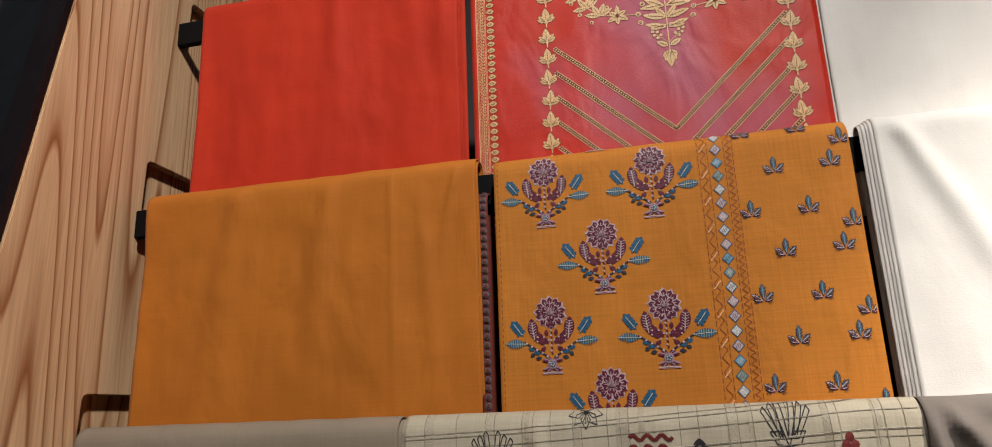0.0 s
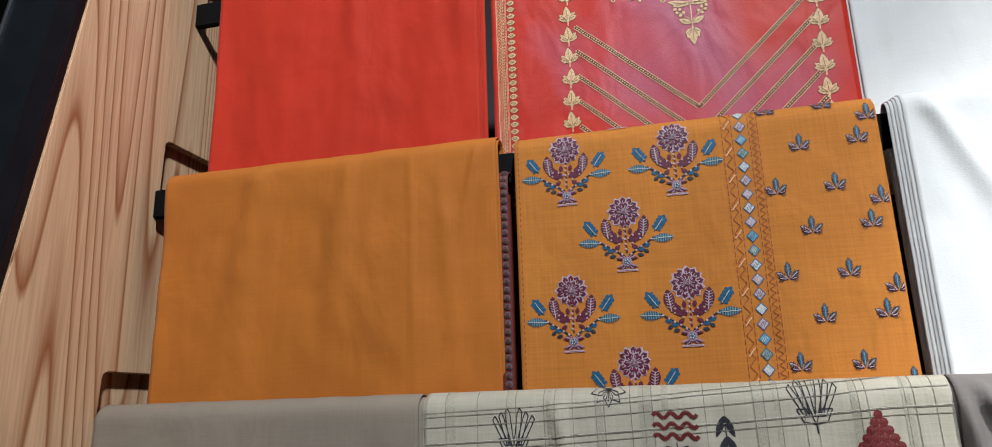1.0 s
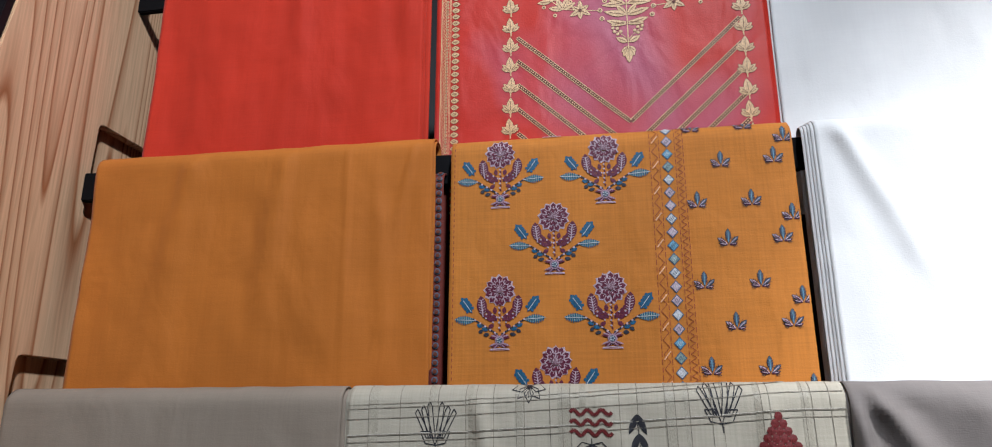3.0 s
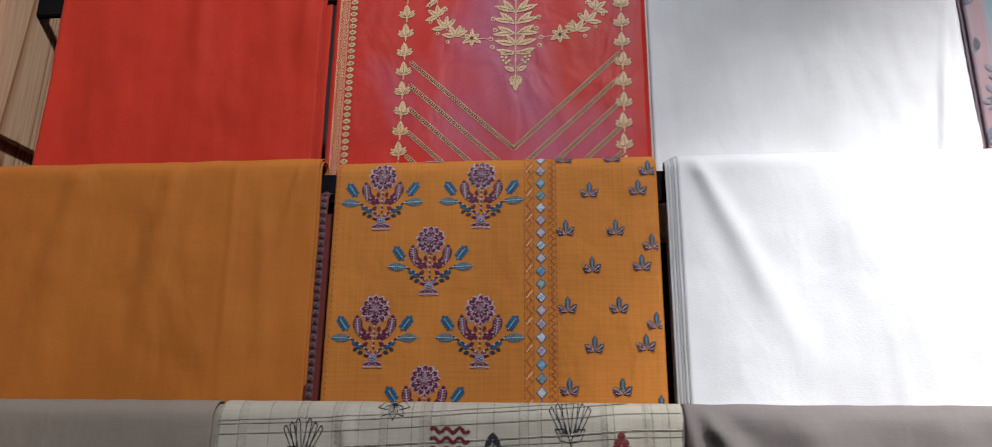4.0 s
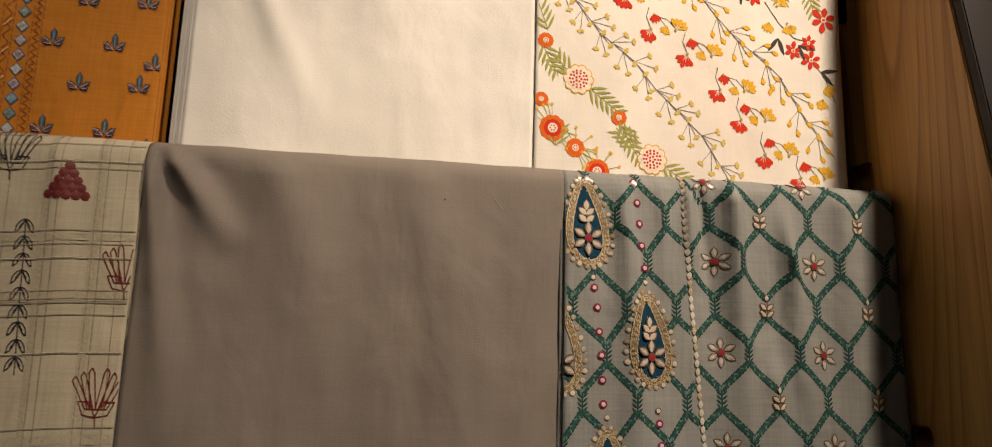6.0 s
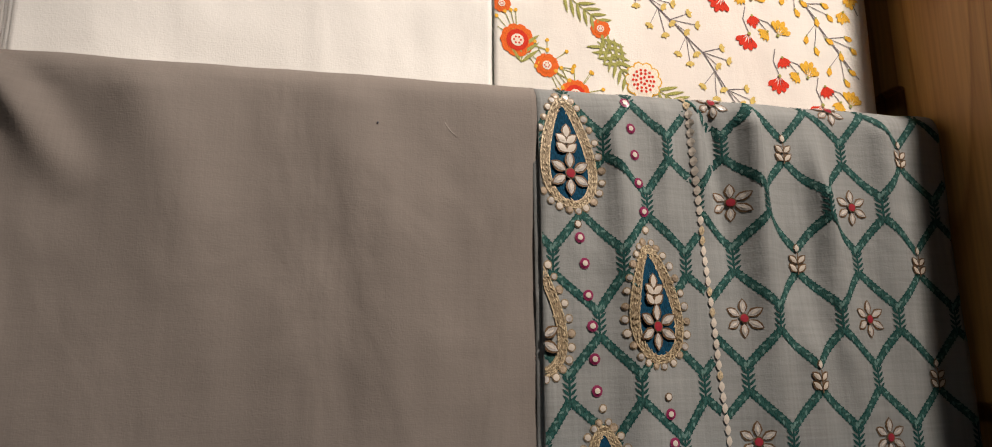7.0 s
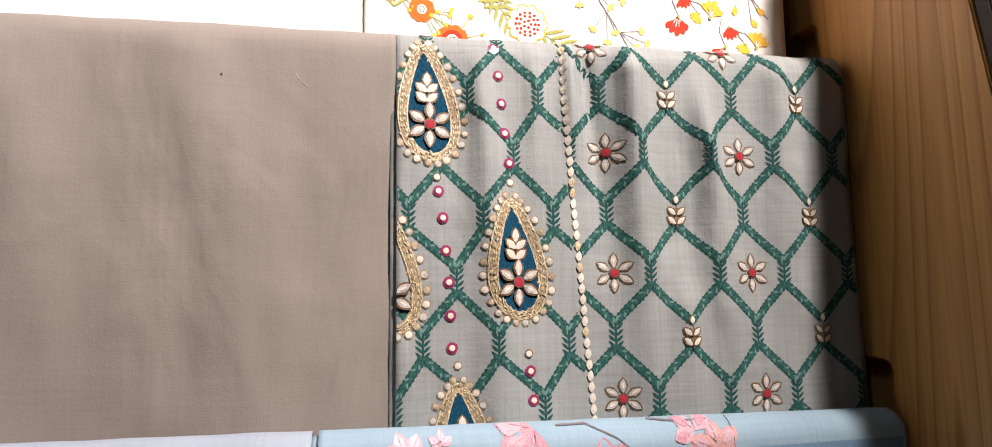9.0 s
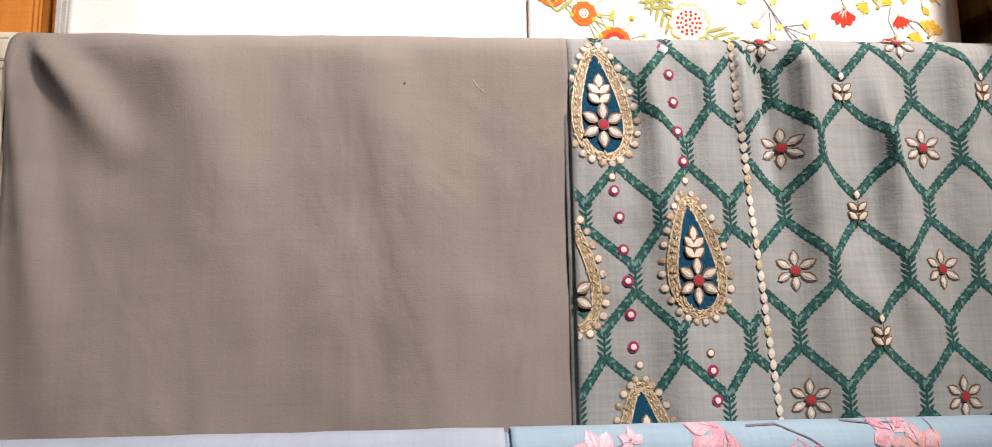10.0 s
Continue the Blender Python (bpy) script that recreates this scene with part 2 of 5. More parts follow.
side_board(1, XL, -0.147, WOOD_L, (0.040, 0.070, 0.038, 0.036), (0.050, 0.036, 0.010, 0.002), "pale pine side board with housings cut for black rails")
side_board(-1, XR, -0.112, WOOD_R, (0.036, 0.046, 0.042, 0.034), (0.060, 0.052, 0.040, 0.016), "reddish pine side board with housings cut for black rails")
frame_post(1, XL, -0.141, SHADEM, "near-black upright with bright metal edge trim beside the rack")
frame_post(-1, XR, -0.105, GREYM, "dark grey upright with bright metal edge trim beside the rack")

for y, z in ROWS_YZ.values():
    rail = thing("rail", (0, y + 0.029, z - 0.010), "black powder-coated flat metal rail carrying draped fabrics", "rail", "rails of the rack")
    rail.rotation_euler.y = 0.011 if z > 1.2 and z < 1.3 else 0.0
    part("bar", box_bm((XL - 0.012, -0.005, -0.038), (XR + 0.012, 0.005, 0), 0.0015), RAILM, rail)
back = thing("back_panel", (0, 0, 0), "dark charcoal back board of the rack", "rack panel")
part("board", prism_bm([(0.10, 0.001), (0.44, 2.25), (0.455, 2.25), (0.115, 0.001)], XL - 0.033, XR + 0.033), BACKM, back)

# ---- draped fabrics ----
CREST = 0.019


class Drape:
    """A length of folded cloth over a rail: knows its own surface, so that stitching can lie on it."""

    def __init__(self, row, xl, xr, seed, folds=(), drop=0.40, amp=1.0, top_shift=0.0, slant=0.0, lean=0.0):
        self.y, self.z = ROWS_YZ[row]
        self.z += top_shift
        self.xl, self.xr, self.seed, self.folds, self.drop, self.amp, self.slant, self.lean = xl, xr, seed, folds, drop, amp, slant, lean
        self.o = Vector(((xl + xr) / 2, self.y + CREST, self.z))

    def disp(self, x, z):
        """How far the front stands out, in metres."""
        h = self.z - z
        ease = min(1.0, max(0.0, h / 0.10))
        ease = ease * ease * (3 - 2 * ease)
        s = self.seed * 7.31
        d = 0.0050 * noise.noise((x * 6 + s, z * 1.8 + x, s)) + 0.0024 * noise.noise((x * 19 + s, z * 5 - 2 * x, s + 9)) + 0.0008 * noise.noise((x * 55 + s, z * 16 + 9 * x, s + 5))
        d *= ease * self.amp
        d += 0.0007 * self.amp * noise.noise((x * 30 + s, z * 30, s))
        d += self.lean * max(0.0, h - 0.03)
        for fx, fz, dx, dz, wide, high in self.folds:
            # a ridge that starts at (fx, fz) and runs along (dx, dz)
            ln = math.hypot(dx, dz)
            ux, uz = dx / ln, dz / ln
            along = (x - fx) * ux + (z - fz) * uz
            side = (x - fx) * uz - (z - fz) * ux
            t = along / ln
            if -0.25 < t < 1.0:
                fade = min(1.0, max(0, (t + 0.25) / 0.25)) * (1 - max(0, t)) ** 0.8
                w = wide * (0.6 + 0.9 * max(0, t))
                d += high * fade * math.exp(-(side / w) ** 2) * min(1.0, max(0.0, (h - 0.004) / 0.022))
        return d

    def at(self, x, z, off=0.0):
        """The point of the front at x and height z, relative to the thing's origin."""
        h = self.z - z
        xx = x + self.slant * max(0.0, h)
        d = self.disp(x, z) + off
        if h >= CREST:
            return Vector((xx - self.o.x, -CREST - d, z - self.o.z))
        c = 1 - max(0.0, h) / CREST
        ang = math.acos(max(-1, min(1, c)))
        r = CREST + d
        return Vector((xx - self.o.x, -r * math.sin(ang), r * math.cos(ang) - CREST))

    def sheet(self, xl, xr, inset=0.0, thick=0.0014, drop=None, nx=None, back=True, cut=0.0):
        drop = drop or self.drop
        nx = nx or max(3, int((xr - xl) / 0.004))
        hs = [CREST * (1 - math.cos(a)) for a in (0, 0.3, 0.6, 0.9, 1.2, 1.45)] + [CREST + (drop - CREST) * k / 84 for k in range(1, 85)]
        def column(x, off, k):
            wob = 0.0012 * noise.noise((k * 0.2, self.seed, x * 3))
            ptsf = [self.at(x, self.z - h, off - inset) for h in hs]
            ptsb = []
            for h in hs[1:]:
                p = self.at(x, self.z - h, 0)
                y = 0.017 + off - inset + 0.3 * wob
                if h < CREST:
                    y = (0.017 + off - inset) * math.sqrt(max(0, 1 - (1 - h / CREST) ** 2))
                ptsb.append(Vector((p.x, y, p.z + (off - inset) * max(0, 1 - h / CREST))))
            return ptsb[::-1] + ptsf
        bm = bmesh.new()
        grids = []
        for off in (0.0, -thick):
            g = []
            for i in range(nx + 1):
                u = i / nx
                x = xl + (xr - xl) * u
                g.append([bm.verts.new(p) for p in column(x, off, i)])
            grids.append(g)
        m = len(grids[0][0])
        for k, g in enumerate(grids):
            for i in range(nx):
                for j in range(m - 1):
                    q = (g[i][j], g[i][j + 1], g[i + 1][j + 1], g[i + 1][j])
                    bm.faces.new(q[::-1] if k == 0 else q)
        a, b = grids
        for i in range(nx):
            for j in (0, m - 1):
                q = (a[i][j], a[i + 1][j], b[i + 1][j], b[i][j])
                bm.faces.new(q if j == 0 else q[::-1])
        for j in range(m - 1):
            for i in (0, nx):
                q = (a[i][j], b[i][j], b[i][j + 1], a[i][j + 1])
                bm.faces.new(q if i == 0 else q[::-1])
        bmesh.ops.recalc_face_normals(bm, faces=bm.faces[:])
        return bm

    def build(self, mat, label, group="", layers=((0.004, 0.004), (0.007, 0.002)), layer_mat=None, step=0.0034):
        self.root = thing("draped_fabric", self.o, label, "fabric", group or "fabrics draped over the rails")
        part("outer_fold", self.sheet(self.xl, self.xr), mat, self.root, smooth=True)
        for k, (l, r) in enumerate(layers):
            bm = self.sheet(self.xl - l, self.xr + r, step * (k + 1), drop=self.drop - 0.006 * k)
            part("inner_fold", bm, layer_mat or mat, self.root, smooth=True)
        return self


class Stitch:
    """Flat shapes in x and z, gathered by material, then laid on a drape a little proud of it. piece() begins a piece of its own."""

    def __init__(self, drape, clip=None):
        self.d, self.clip, self.pieces, self.mats = drape, clip, [], []
        self.piece("")

    def piece(self, name):
        self.v, self.f, self.m = [], [], []
        self.pieces.append((name, self.v, self.f, self.m))

    def slot(self, mat):
        if mat not in self.mats:
            self.mats.append(mat)
        return self.mats.index(mat)

    def fan(self, pts, mat, off=0.0006, high=0.0006):
        cx = sum(p[0] for p in pts) / len(pts)
        cz = sum(p[1] for p in pts) / len(pts)
        if cz > self.d.z - 0.0005 or cz < self.d.z - self.d.drop + 0.003 or not self.d.xl + 0.0005 < cx < self.d.xr - 0.0005:
            return
        if self.clip and not self.clip(cx, cz):
            return
        k, n, s = len(self.v), len(pts), self.slot(mat)
        self.v.append(self.d.at(cx, cz, off + 0.4 * high))
        xl, xr = self.d.xl + 0.0004, self.d.xr - 0.0004
        self.v += [self.d.at(min(xr, max(xl, x)), min(self.d.z - 0.0004, z), off) for x, z in pts]
        for i in range(n):
            self.f.append((k, k + 1 + i, k + 1 + (i + 1) % n))
            self.m.append(s)

    def disc(self, x, z, r, mat, off=0.0006, high=0.0006, n=9, sq=1.0, turn=0.0):
        self.fan([(x + r * math.cos(turn + 6.2832 * i / n), z + r * sq * math.sin(turn + 6.2832 * i / n)) for i in range(n)], mat, off, high)

    def leaf(self, x, z, ln, wd, ang, mat, off=0.0006, high=0.0006, fat=0.45):
        """A pointed leaf from its foot at x, z, along ang degrees (0 right, 90 up)."""
        c, s = math.cos(radians(ang)), math.sin(radians(ang))
        prof = ((0, 0), (0.15, 0.55), (fat, 1), (0.75, 0.72), (1, 0))
        if ln > 0.0125:
            up, down = math.log(0.5) / math.log(fat), 3.14159
            prof = [(t, math.sin(down * t ** up) ** 0.85 if 0 < t < 1 else 0.0) for t in (0, 0.05, 0.15, 0.28, 0.42, 0.56, 0.70, 0.82, 0.92, 1)]
        pts = [(t * ln, w * wd / 2) for t, w in prof] + [(t * ln, -w * wd / 2) for t, w in prof[-2:0:-1]]
        self.fan([(x + a * c - b * s, z + a * s + b * c) for a, b in pts], mat, off, high)

    def line(self, pts, w, mat, off=0.0006, step=0.006):
        for (ax, az), (bx, bz) in zip(pts, pts[1:]):
            ln = math.hypot(bx - ax, bz - az)
            if ln < 1e-6:
                continue
            n = max(1, int(ln / step))
            nx, nz = -(bz - az) / ln * w / 2, (bx - ax) / ln * w / 2
            for i in range(n):
                p, q = i / n, (i + 1) / n
                a = (ax + (bx - ax) * p, az + (bz - az) * p)
                b = (ax + (bx - ax) * q, az + (bz - az) * q)
                self.fan([(a[0] + nx, a[1] + nz), (b[0] + nx, b[1] + nz), (b[0] - nx, b[1] - nz), (a[0] - nx, a[1] - nz)], mat, off, 0.0)

    def loop(self, pts, w, mat, off=0.0006):
        self.line(list(pts) + [pts[0]], w, mat, off)

    def done(self, name, label=""):
        first = None
        for piece, v, f, m in self.pieces:
            if not f:
                continue
            me = bpy.data.meshes.new(name)
            me.from_pydata(v, [], f)
            used = sorted(set(m))
            for k in used:
                me.materials.append(self.mats[k])
            me.polygons.foreach_set("material_index", [used.index(k) for k in m])
            bm = bmesh.new()
            bm.from_mesh(me)
            bmesh.ops.remove_doubles(bm, verts=bm.verts[:], dist=1e-6)
            bmesh.ops.recalc_face_normals(bm, faces=bm.faces[:])
            for face in bm.faces:
                if face.normal.y > 0:
                    face.normal_flip()
            bm.to_mesh(me)
            bm.free()
            ob = new(piece if first else name, me)
            ob.parent = first or self.d.root
            if not first:
                first = tagged(ob, label)
        return first


F_RED = fabric_mat("red_cotton", (0.53, 0.031, 0.010), 0.03, crease=0.6)
# crimson silk: the tint patches paint its pinkish sheen into the colour
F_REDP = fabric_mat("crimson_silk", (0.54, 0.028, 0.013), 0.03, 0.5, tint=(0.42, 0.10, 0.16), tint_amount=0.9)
F_WHITE = fabric_mat("white_cotton", (0.78, 0.78, 0.76), 0.01, crease=0.45)
F_ORANGE = fabric_mat("orange_cotton", (0.475, 0.15, 0.016), 0.03, crease=0.8)
F_ORANGEP = fabric_mat("orange_slub_cotton", (0.54, 0.195, 0.026), 0.07)
F_FLORAL = fabric_mat("white_printed_cotton", (0.80, 0.78, 0.74), 0.02, crease=0.5, tint=(0.78, 0.66, 0.60), tint_amount=0.35)
F_BEIGE = fabric_mat("beige_cotton", (0.26, 0.215, 0.165), 0.03)
F_KORA = fabric_mat("natural_slub_cotton", (0.47, 0.43, 0.335), 0.06)
F_GREY = fabric_mat("taupe_grey_cotton", (0.195, 0.172, 0.156), 0.03, crease=0.7)
F_GREYP = fabric_mat("silver_grey_linen", (0.243, 0.258, 0.258), 0.08)
F_BLUE = fabric_mat("sky_blue_cotton", (0.25, 0.36, 0.45), 0.04, crease=0.6)
F_PINK = fabric_mat("pastel_silk", (0.5, 0.36, 0.35), 0.04)

red_plain = Drape("top", -0.411, -0.026, 1, ((-0.2, 1.56, -0.01, -0.4, 0.02, 0.005), (-0.05, 1.56, 0.01, -0.3, 0.012, 0.004)), amp=1.6).build(F_RED, "plain bright red folded cotton draped over the top rail", layers=((0.003, 0.001), (0.005, 0.002)))
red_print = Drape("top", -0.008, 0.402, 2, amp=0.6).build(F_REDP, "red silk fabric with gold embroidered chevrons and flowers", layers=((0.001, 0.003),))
white_top = Drape("top", 0.408, 0.787, 3, ((0.742, 1.29, 0.035, 0.22, 0.005, 0.008), (0.765, 1.29, 0.018, 0.2, 0.003, 0.005))).build(F_WHITE, "plain off-white folded cotton draped over the top rail")
pastel = Drape("top", 0.795, 1.100, 4, amp=0.6).build(F_PINK, "pastel striped fabric with grey embroidered flowers")
orange_plain = Drape("upper", -0.435, 0.004, 5, top_shift=0.008, folds=((-0.10, 1.28, 0.01, -0.4, 0.0032, 0.0034), (-0.3, 1.27, -0.07, -0.4, 0.024, 0.007), (-0.18, 1.26, -0.05, -0.4, 0.020, 0.005), (-0.018, 1.28, -0.022, -0.10, 0.005, 0.006), (-0.06, 1.2, 0.03, -0.3, 0.014, 0.004)), amp=1.6).build(F_ORANGE, "plain orange folded cotton draped over a black rail", layers=((0.003, 0.002), (0.006, 0.001)))
orange_print = Drape("upper", 0.026, 0.400, 6, amp=0.5).build(F_ORANGEP, "orange fabric with embroidered flower vases and a jewelled stripe", layers=((0.001, 0.002), (0.0015, 0.003)))
white_mid = Drape("upper", 0.4255, 0.7755, 7, ((0.440, 1.285, 0.12, -0.26, 0.013, 0.009), (0.60, 1.2, 0.10, -0.3, 0.05, 0.004)), amp=0.9).build(F_WHITE, "plain white folded cotton with one slanting crease", layers=((0.0036, 0.002), (0.0062, 0.002), (0.0095, 0.002), (0.0125, 0.001)), step=0.0016)
floral = Drape("upper", 0.7775, 1.136, 8, amp=0.5, top_shift=-0.005).build(F_FLORAL, "white cotton printed with red and yellow flower sprays")
beige_plain = Drape("middle", -0.466, -0.074, 9).build(F_BEIGE, "plain beige folded cotton draped over a black rail")
kora_print = Drape("middle", -0.067, 0.410, 10, ((0.072, 0.965, 0.045, -0.30, 0.015, 0.009), (0.20, 0.95, 0.05, -0.3, 0.02, 0.005), (0.34, 0.98, 0.02, -0.3, 0.016, 0.005)), amp=1.2).build(F_KORA, "natural checked cotton with black and maroon stitched motifs")
grey_plain = Drape("middle", 0.412, 0.8003, 11, ((0.424, 1.000, 0.070, -0.100, 0.0105, 0.019), (0.456, 0.992, 0.06, -0.075, 0.013, -0.004), (0.420, 0.955, 0.035, -0.24, 0.012, 0.015), (0.52, 1.0, 0.10, -0.3, 0.04, 0.009), (0.66, 0.98, 0.08, -0.34, 0.035, 0.005)), amp=1.3).build(F_GREY, "plain taupe grey folded cotton draped over a black rail")
grey_print = Drape("middle", 0.8006, 1.156, 12, ((0.970, 1.0, 0.02, -0.36, 0.0150, 0.022), (0.926, 1.001, 0.006, -0.12, 0.0050, 0.011), (0.940, 1.0, 0.012, -0.16, 0.007, -0.009), (1.034, 0.92, 0.014, -0.24, 0.016, 0.016), (1.010, 0.80, 0.01, -0.2, 0.02, 0.010), (1.095, 0.98, 0.01, -0.34, 0.018, 0.009), (0.862, 0.94, 0.02, -0.34, 0.016, 0.011), (0.90, 0.99, 0.0, -0.2, 0.008, 0.004)), amp=1.6).build(F_GREYP, "silver grey linen with green lattice and jewelled teardrops")
F_MIST = fabric_mat("mist_blue_cotton", (0.28, 0.325, 0.40), 0.03)
blue_plain = Drape("low", 0.412, 0.748, 13).build(F_MIST, "plain pale blue folded cotton draped over the low rail")
blue_print = Drape("low", 0.752, 1.160, 14, amp=0.8).build(F_BLUE, "pale blue fabric printed with pink roses")
blue_more = Drape("low", -0.07, 0.405, 15).build(F_BLUE, "pale blue folded cotton draped over the low rail")

# ---- thread, print and jewel colours ----
T_GOLD = thread_mat("antique_gold_thread", (0.66, 0.43, 0.21), 0.5, 0.45)
T_GOLDD = thread_mat("dark_gold_thread", (0.12, 0.028, 0.012), 0.6)
T_PLUM = thread_mat("plum_thread", (0.105, 0.008, 0.030))
T_INK = thread_mat("ink_thread", (0.022, 0.024, 0.035))
T_LILAC = thread_mat("lilac_thread", (0.47, 0.36, 0.41))
T_MAUVE = thread_mat("mauve_thread", (0.33, 0.21, 0.27))
T_TEAL = thread_mat("teal_blue_thread", (0.010, 0.085, 0.17))
T_SAGE = thread_mat("sage_thread", (0.20, 0.28, 0.26))
T_SILVER = thread_mat("silver_thread", (0.50, 0.52, 0.54))
T_SKY = thread_mat("sky_thread", (0.13, 0.30, 0.42))
T_STEEL = thread_mat("slate_thread", (0.075, 0.11, 0.16))
T_RUST = thread_mat("rust_thread", (0.28, 0.06, 0.015))
T_PEACH = thread_mat("peach_thread", (0.75, 0.42, 0.22))
T_BLACK = thread_mat("black_thread", (0.02, 0.02, 0.025))
T_MAROON = thread_mat("maroon_thread", (0.14, 0.018, 0.018))
T_IVORY = thread_mat("ivory_yarn", (0.53, 0.495, 0.41))
T_CHECK = thread_mat("faded_green_yarn", (0.405, 0.37, 0.285), vary=0.15)
T_CHECKD = thread_mat("brown_yarn", (0.24, 0.215, 0.165))
T_SMOKE = thread_mat("smoke_grey_thread", (0.135, 0.13, 0.16))
T_SMOKED = thread_mat("dark_smoke_thread", (0.045, 0.045, 0.06))
T_YELLOW = thread_mat("yellow_thread", (0.34, 0.28, 0.10))
T_LINT = thread_mat("lint", (0.34, 0.31, 0.29))
P_RED = thread_mat("red_print", (0.62, 0.035, 0.015), 0.8, 0.2, vary=0.15)
P_ORANGE = thread_mat("orange_print", (0.72, 0.13, 0.02), 0.8, 0.2, vary=0.15)
P_YELLOW = thread_mat("yellow_print", (0.72, 0.40, 0.045), 0.8, 0.2, vary=0.2)
P_LEMON = thread_mat("lemon_print", (0.62, 0.46, 0.14), 0.8, 0.2, vary=0.2)
P_OLIVE = thread_mat("olive_print", (0.33, 0.33, 0.10), 0.8, 0.2, vary=0.2)
P_STEM = thread_mat("grey_stem_print", (0.17, 0.15, 0.17), 0.8, 0.2, vary=0.2)
P_DARK = thread_mat("dark_stem_print", (0.05, 0.045, 0.04), 0.8, 0.2, vary=0.2)
P_CREAM = thread_mat("cream_print", (0.80, 0.73, 0.63), 0.8, 0.2, vary=0.1)
P_ROSE = thread_mat("rose_print", (0.52, 0.27, 0.33), 0.8, 0.2, vary=0.25)
P_BLUSH = thread_mat("blush_print", (0.53, 0.35, 0.41), 0.8, 0.2, vary=0.15)
P_CORAL = thread_mat("coral_print", (0.56, 0.32, 0.31), 0.8, 0.2, vary=0.2)
P_PALE = thread_mat("pale_pink_print", (0.62, 0.46, 0.54), 0.8, 0.2, vary=0.1)
P_SKY = thread_mat("lavender_blue_print", (0.30, 0.37, 0.47), 0.8, 0.2, vary=0.08)
P_SKYD = thread_mat("deeper_blue_print", (0.15, 0.26, 0.38), 0.8, 0.2, vary=0.12)
P_GREEN = thread_mat("deep_green_print", (0.008, 0.056, 0.052), 0.8, 0.2, vary=0.4)
P_MINTD = thread_mat("sea_green_print", (0.020, 0.078, 0.070), 0.8, 0.2, vary=0.5)
P_MINT = thread_mat("mint_print", (0.10, 0.19, 0.175), 0.8, 0.2, vary=0.3)
P_NAVY = thread_mat("peacock_blue_print", (0.003, 0.042, 0.082), 0.85, 0.1, vary=0.45)
T_ZARI = thread_mat("pale_gold_cord", (0.46, 0.37, 0.24), 0.5, 0.5, 0.1, 0.5)
PEARLD = plain_mat("smoky_bead", (0.36, 0.29, 0.22), 0.22, 0.0, 0.6, 0.4, 300.0)
T_CORD = thread_mat("tan_cord", (0.24, 0.18, 0.11), 0.6, 0.4)
PEARL = plain_mat("pearl_bead", (0.56, 0.51, 0.45), 0.28, 0.0, 0.6)
STONE = plain_mat("foil_stone", (0.42, 0.40, 0.38), 0.2, 0.0, 0.8, 0.35, 260.0)
GEM_RED = plain_mat("red_stone", (0.30, 0.03, 0.045), 0.2, 0.0, 0.6)
GEM_PINK = plain_mat("magenta_stone", (0.24, 0.03, 0.09), 0.25, 0.0, 0.6)
T_RIM = thread_mat("dark_gold_rim", (0.12, 0.07, 0.035), 0.5)


def pastel_mat(name):
    """Watercolour stripes down the cloth, run into one another."""
    mat, nodes, links, bsdf = base_mat(name, 0.6, 0.3)
    tc = nodes.new("ShaderNodeTexCoord")
    sep = nodes.new("ShaderNodeSeparateXYZ")
    links.new(tc.outputs["Object"], sep.inputs[0])
    wob = tex(nodes, links, "Noise", coords(nodes, links, (14, 1, 5)), 1.0, 3.0)
    ma = nodes.new("ShaderNodeMath")
    ma.operation = "MULTIPLY_ADD"
    links.new(wob.outputs[0], ma.inputs[0])
    ma.inputs[1].default_value = 0.022
    links.new(sep.outputs[0], ma.inputs[2])
    mr = nodes.new("ShaderNodeMapRange")
    mr.inputs["From Min"].default_value, mr.inputs["From Max"].default_value = -0.145, 0.165
    links.new(ma.outputs[0], mr.inputs["Value"])
    pink, blue, sand, coral, mauve = (0.30, 0.175, 0.175), (0.155, 0.255, 0.29), (0.255, 0.22, 0.19), (0.35, 0.165, 0.12), (0.28, 0.21, 0.235)
    r = ramp(nodes, ((0.0, mauve), (0.06, pink), (0.105, blue), (0.16, pink), (0.24, sand), (0.315, coral), (0.36, sand), (0.42, blue), (0.50, blue), (0.55, coral), (0.64, pink), (0.72, mauve), (0.80, pink), (1.0, pink)))
    links.new(mr.outputs[0], r.inputs[0])
    fine = tex(nodes, links, "Noise", coords(nodes, links, (420, 1, 20)), 1.0, 2.0)
    r2 = ramp(nodes, ((0.3, (0.9, 0.9, 0.9)), (0.7, (1.05, 1.05, 1.05))))
    links.new(fine.outputs[0], r2.inputs[0])
    links.new(mixed(nodes, links, "MULTIPLY", 1.0, r.outputs[0], r2.outputs[0]), bsdf.inputs["Base Color"])
    bsdf.inputs["Sheen Weight"].default_value = 0.15
    return mat


pastel_print = pastel_mat("pastel_stripes")
for ob in pastel.root.children:
    ob.data.materials[0] = pastel_print
rng = random.Random(5)

# ---- red silk: gold border, leaf columns, chevrons, centre spray ----


def outlined(s, x, z, ln, wd, ang, mat, edge, rib=None, off=0.0006, fat=0.45):
    """A stitched leaf with a thin darker outline and, if asked for, a midrib."""
    c, d = math.cos(radians(ang)), math.sin(radians(ang))
    s.leaf(x - 0.0005 * c, z - 0.0005 * d, ln + 0.0011, wd + 0.0011, ang, edge, off - 0.0002, 0.0, fat)
    s.leaf(x, z, ln, wd, ang, mat, off, 0.0003, fat)
    if rib:
        s.line([(x + 0.12 * ln * c, z + 0.12 * ln * d), (x + 0.75 * ln * c, z + 0.75 * ln * d)], 0.0005, rib, off + 0.0005)


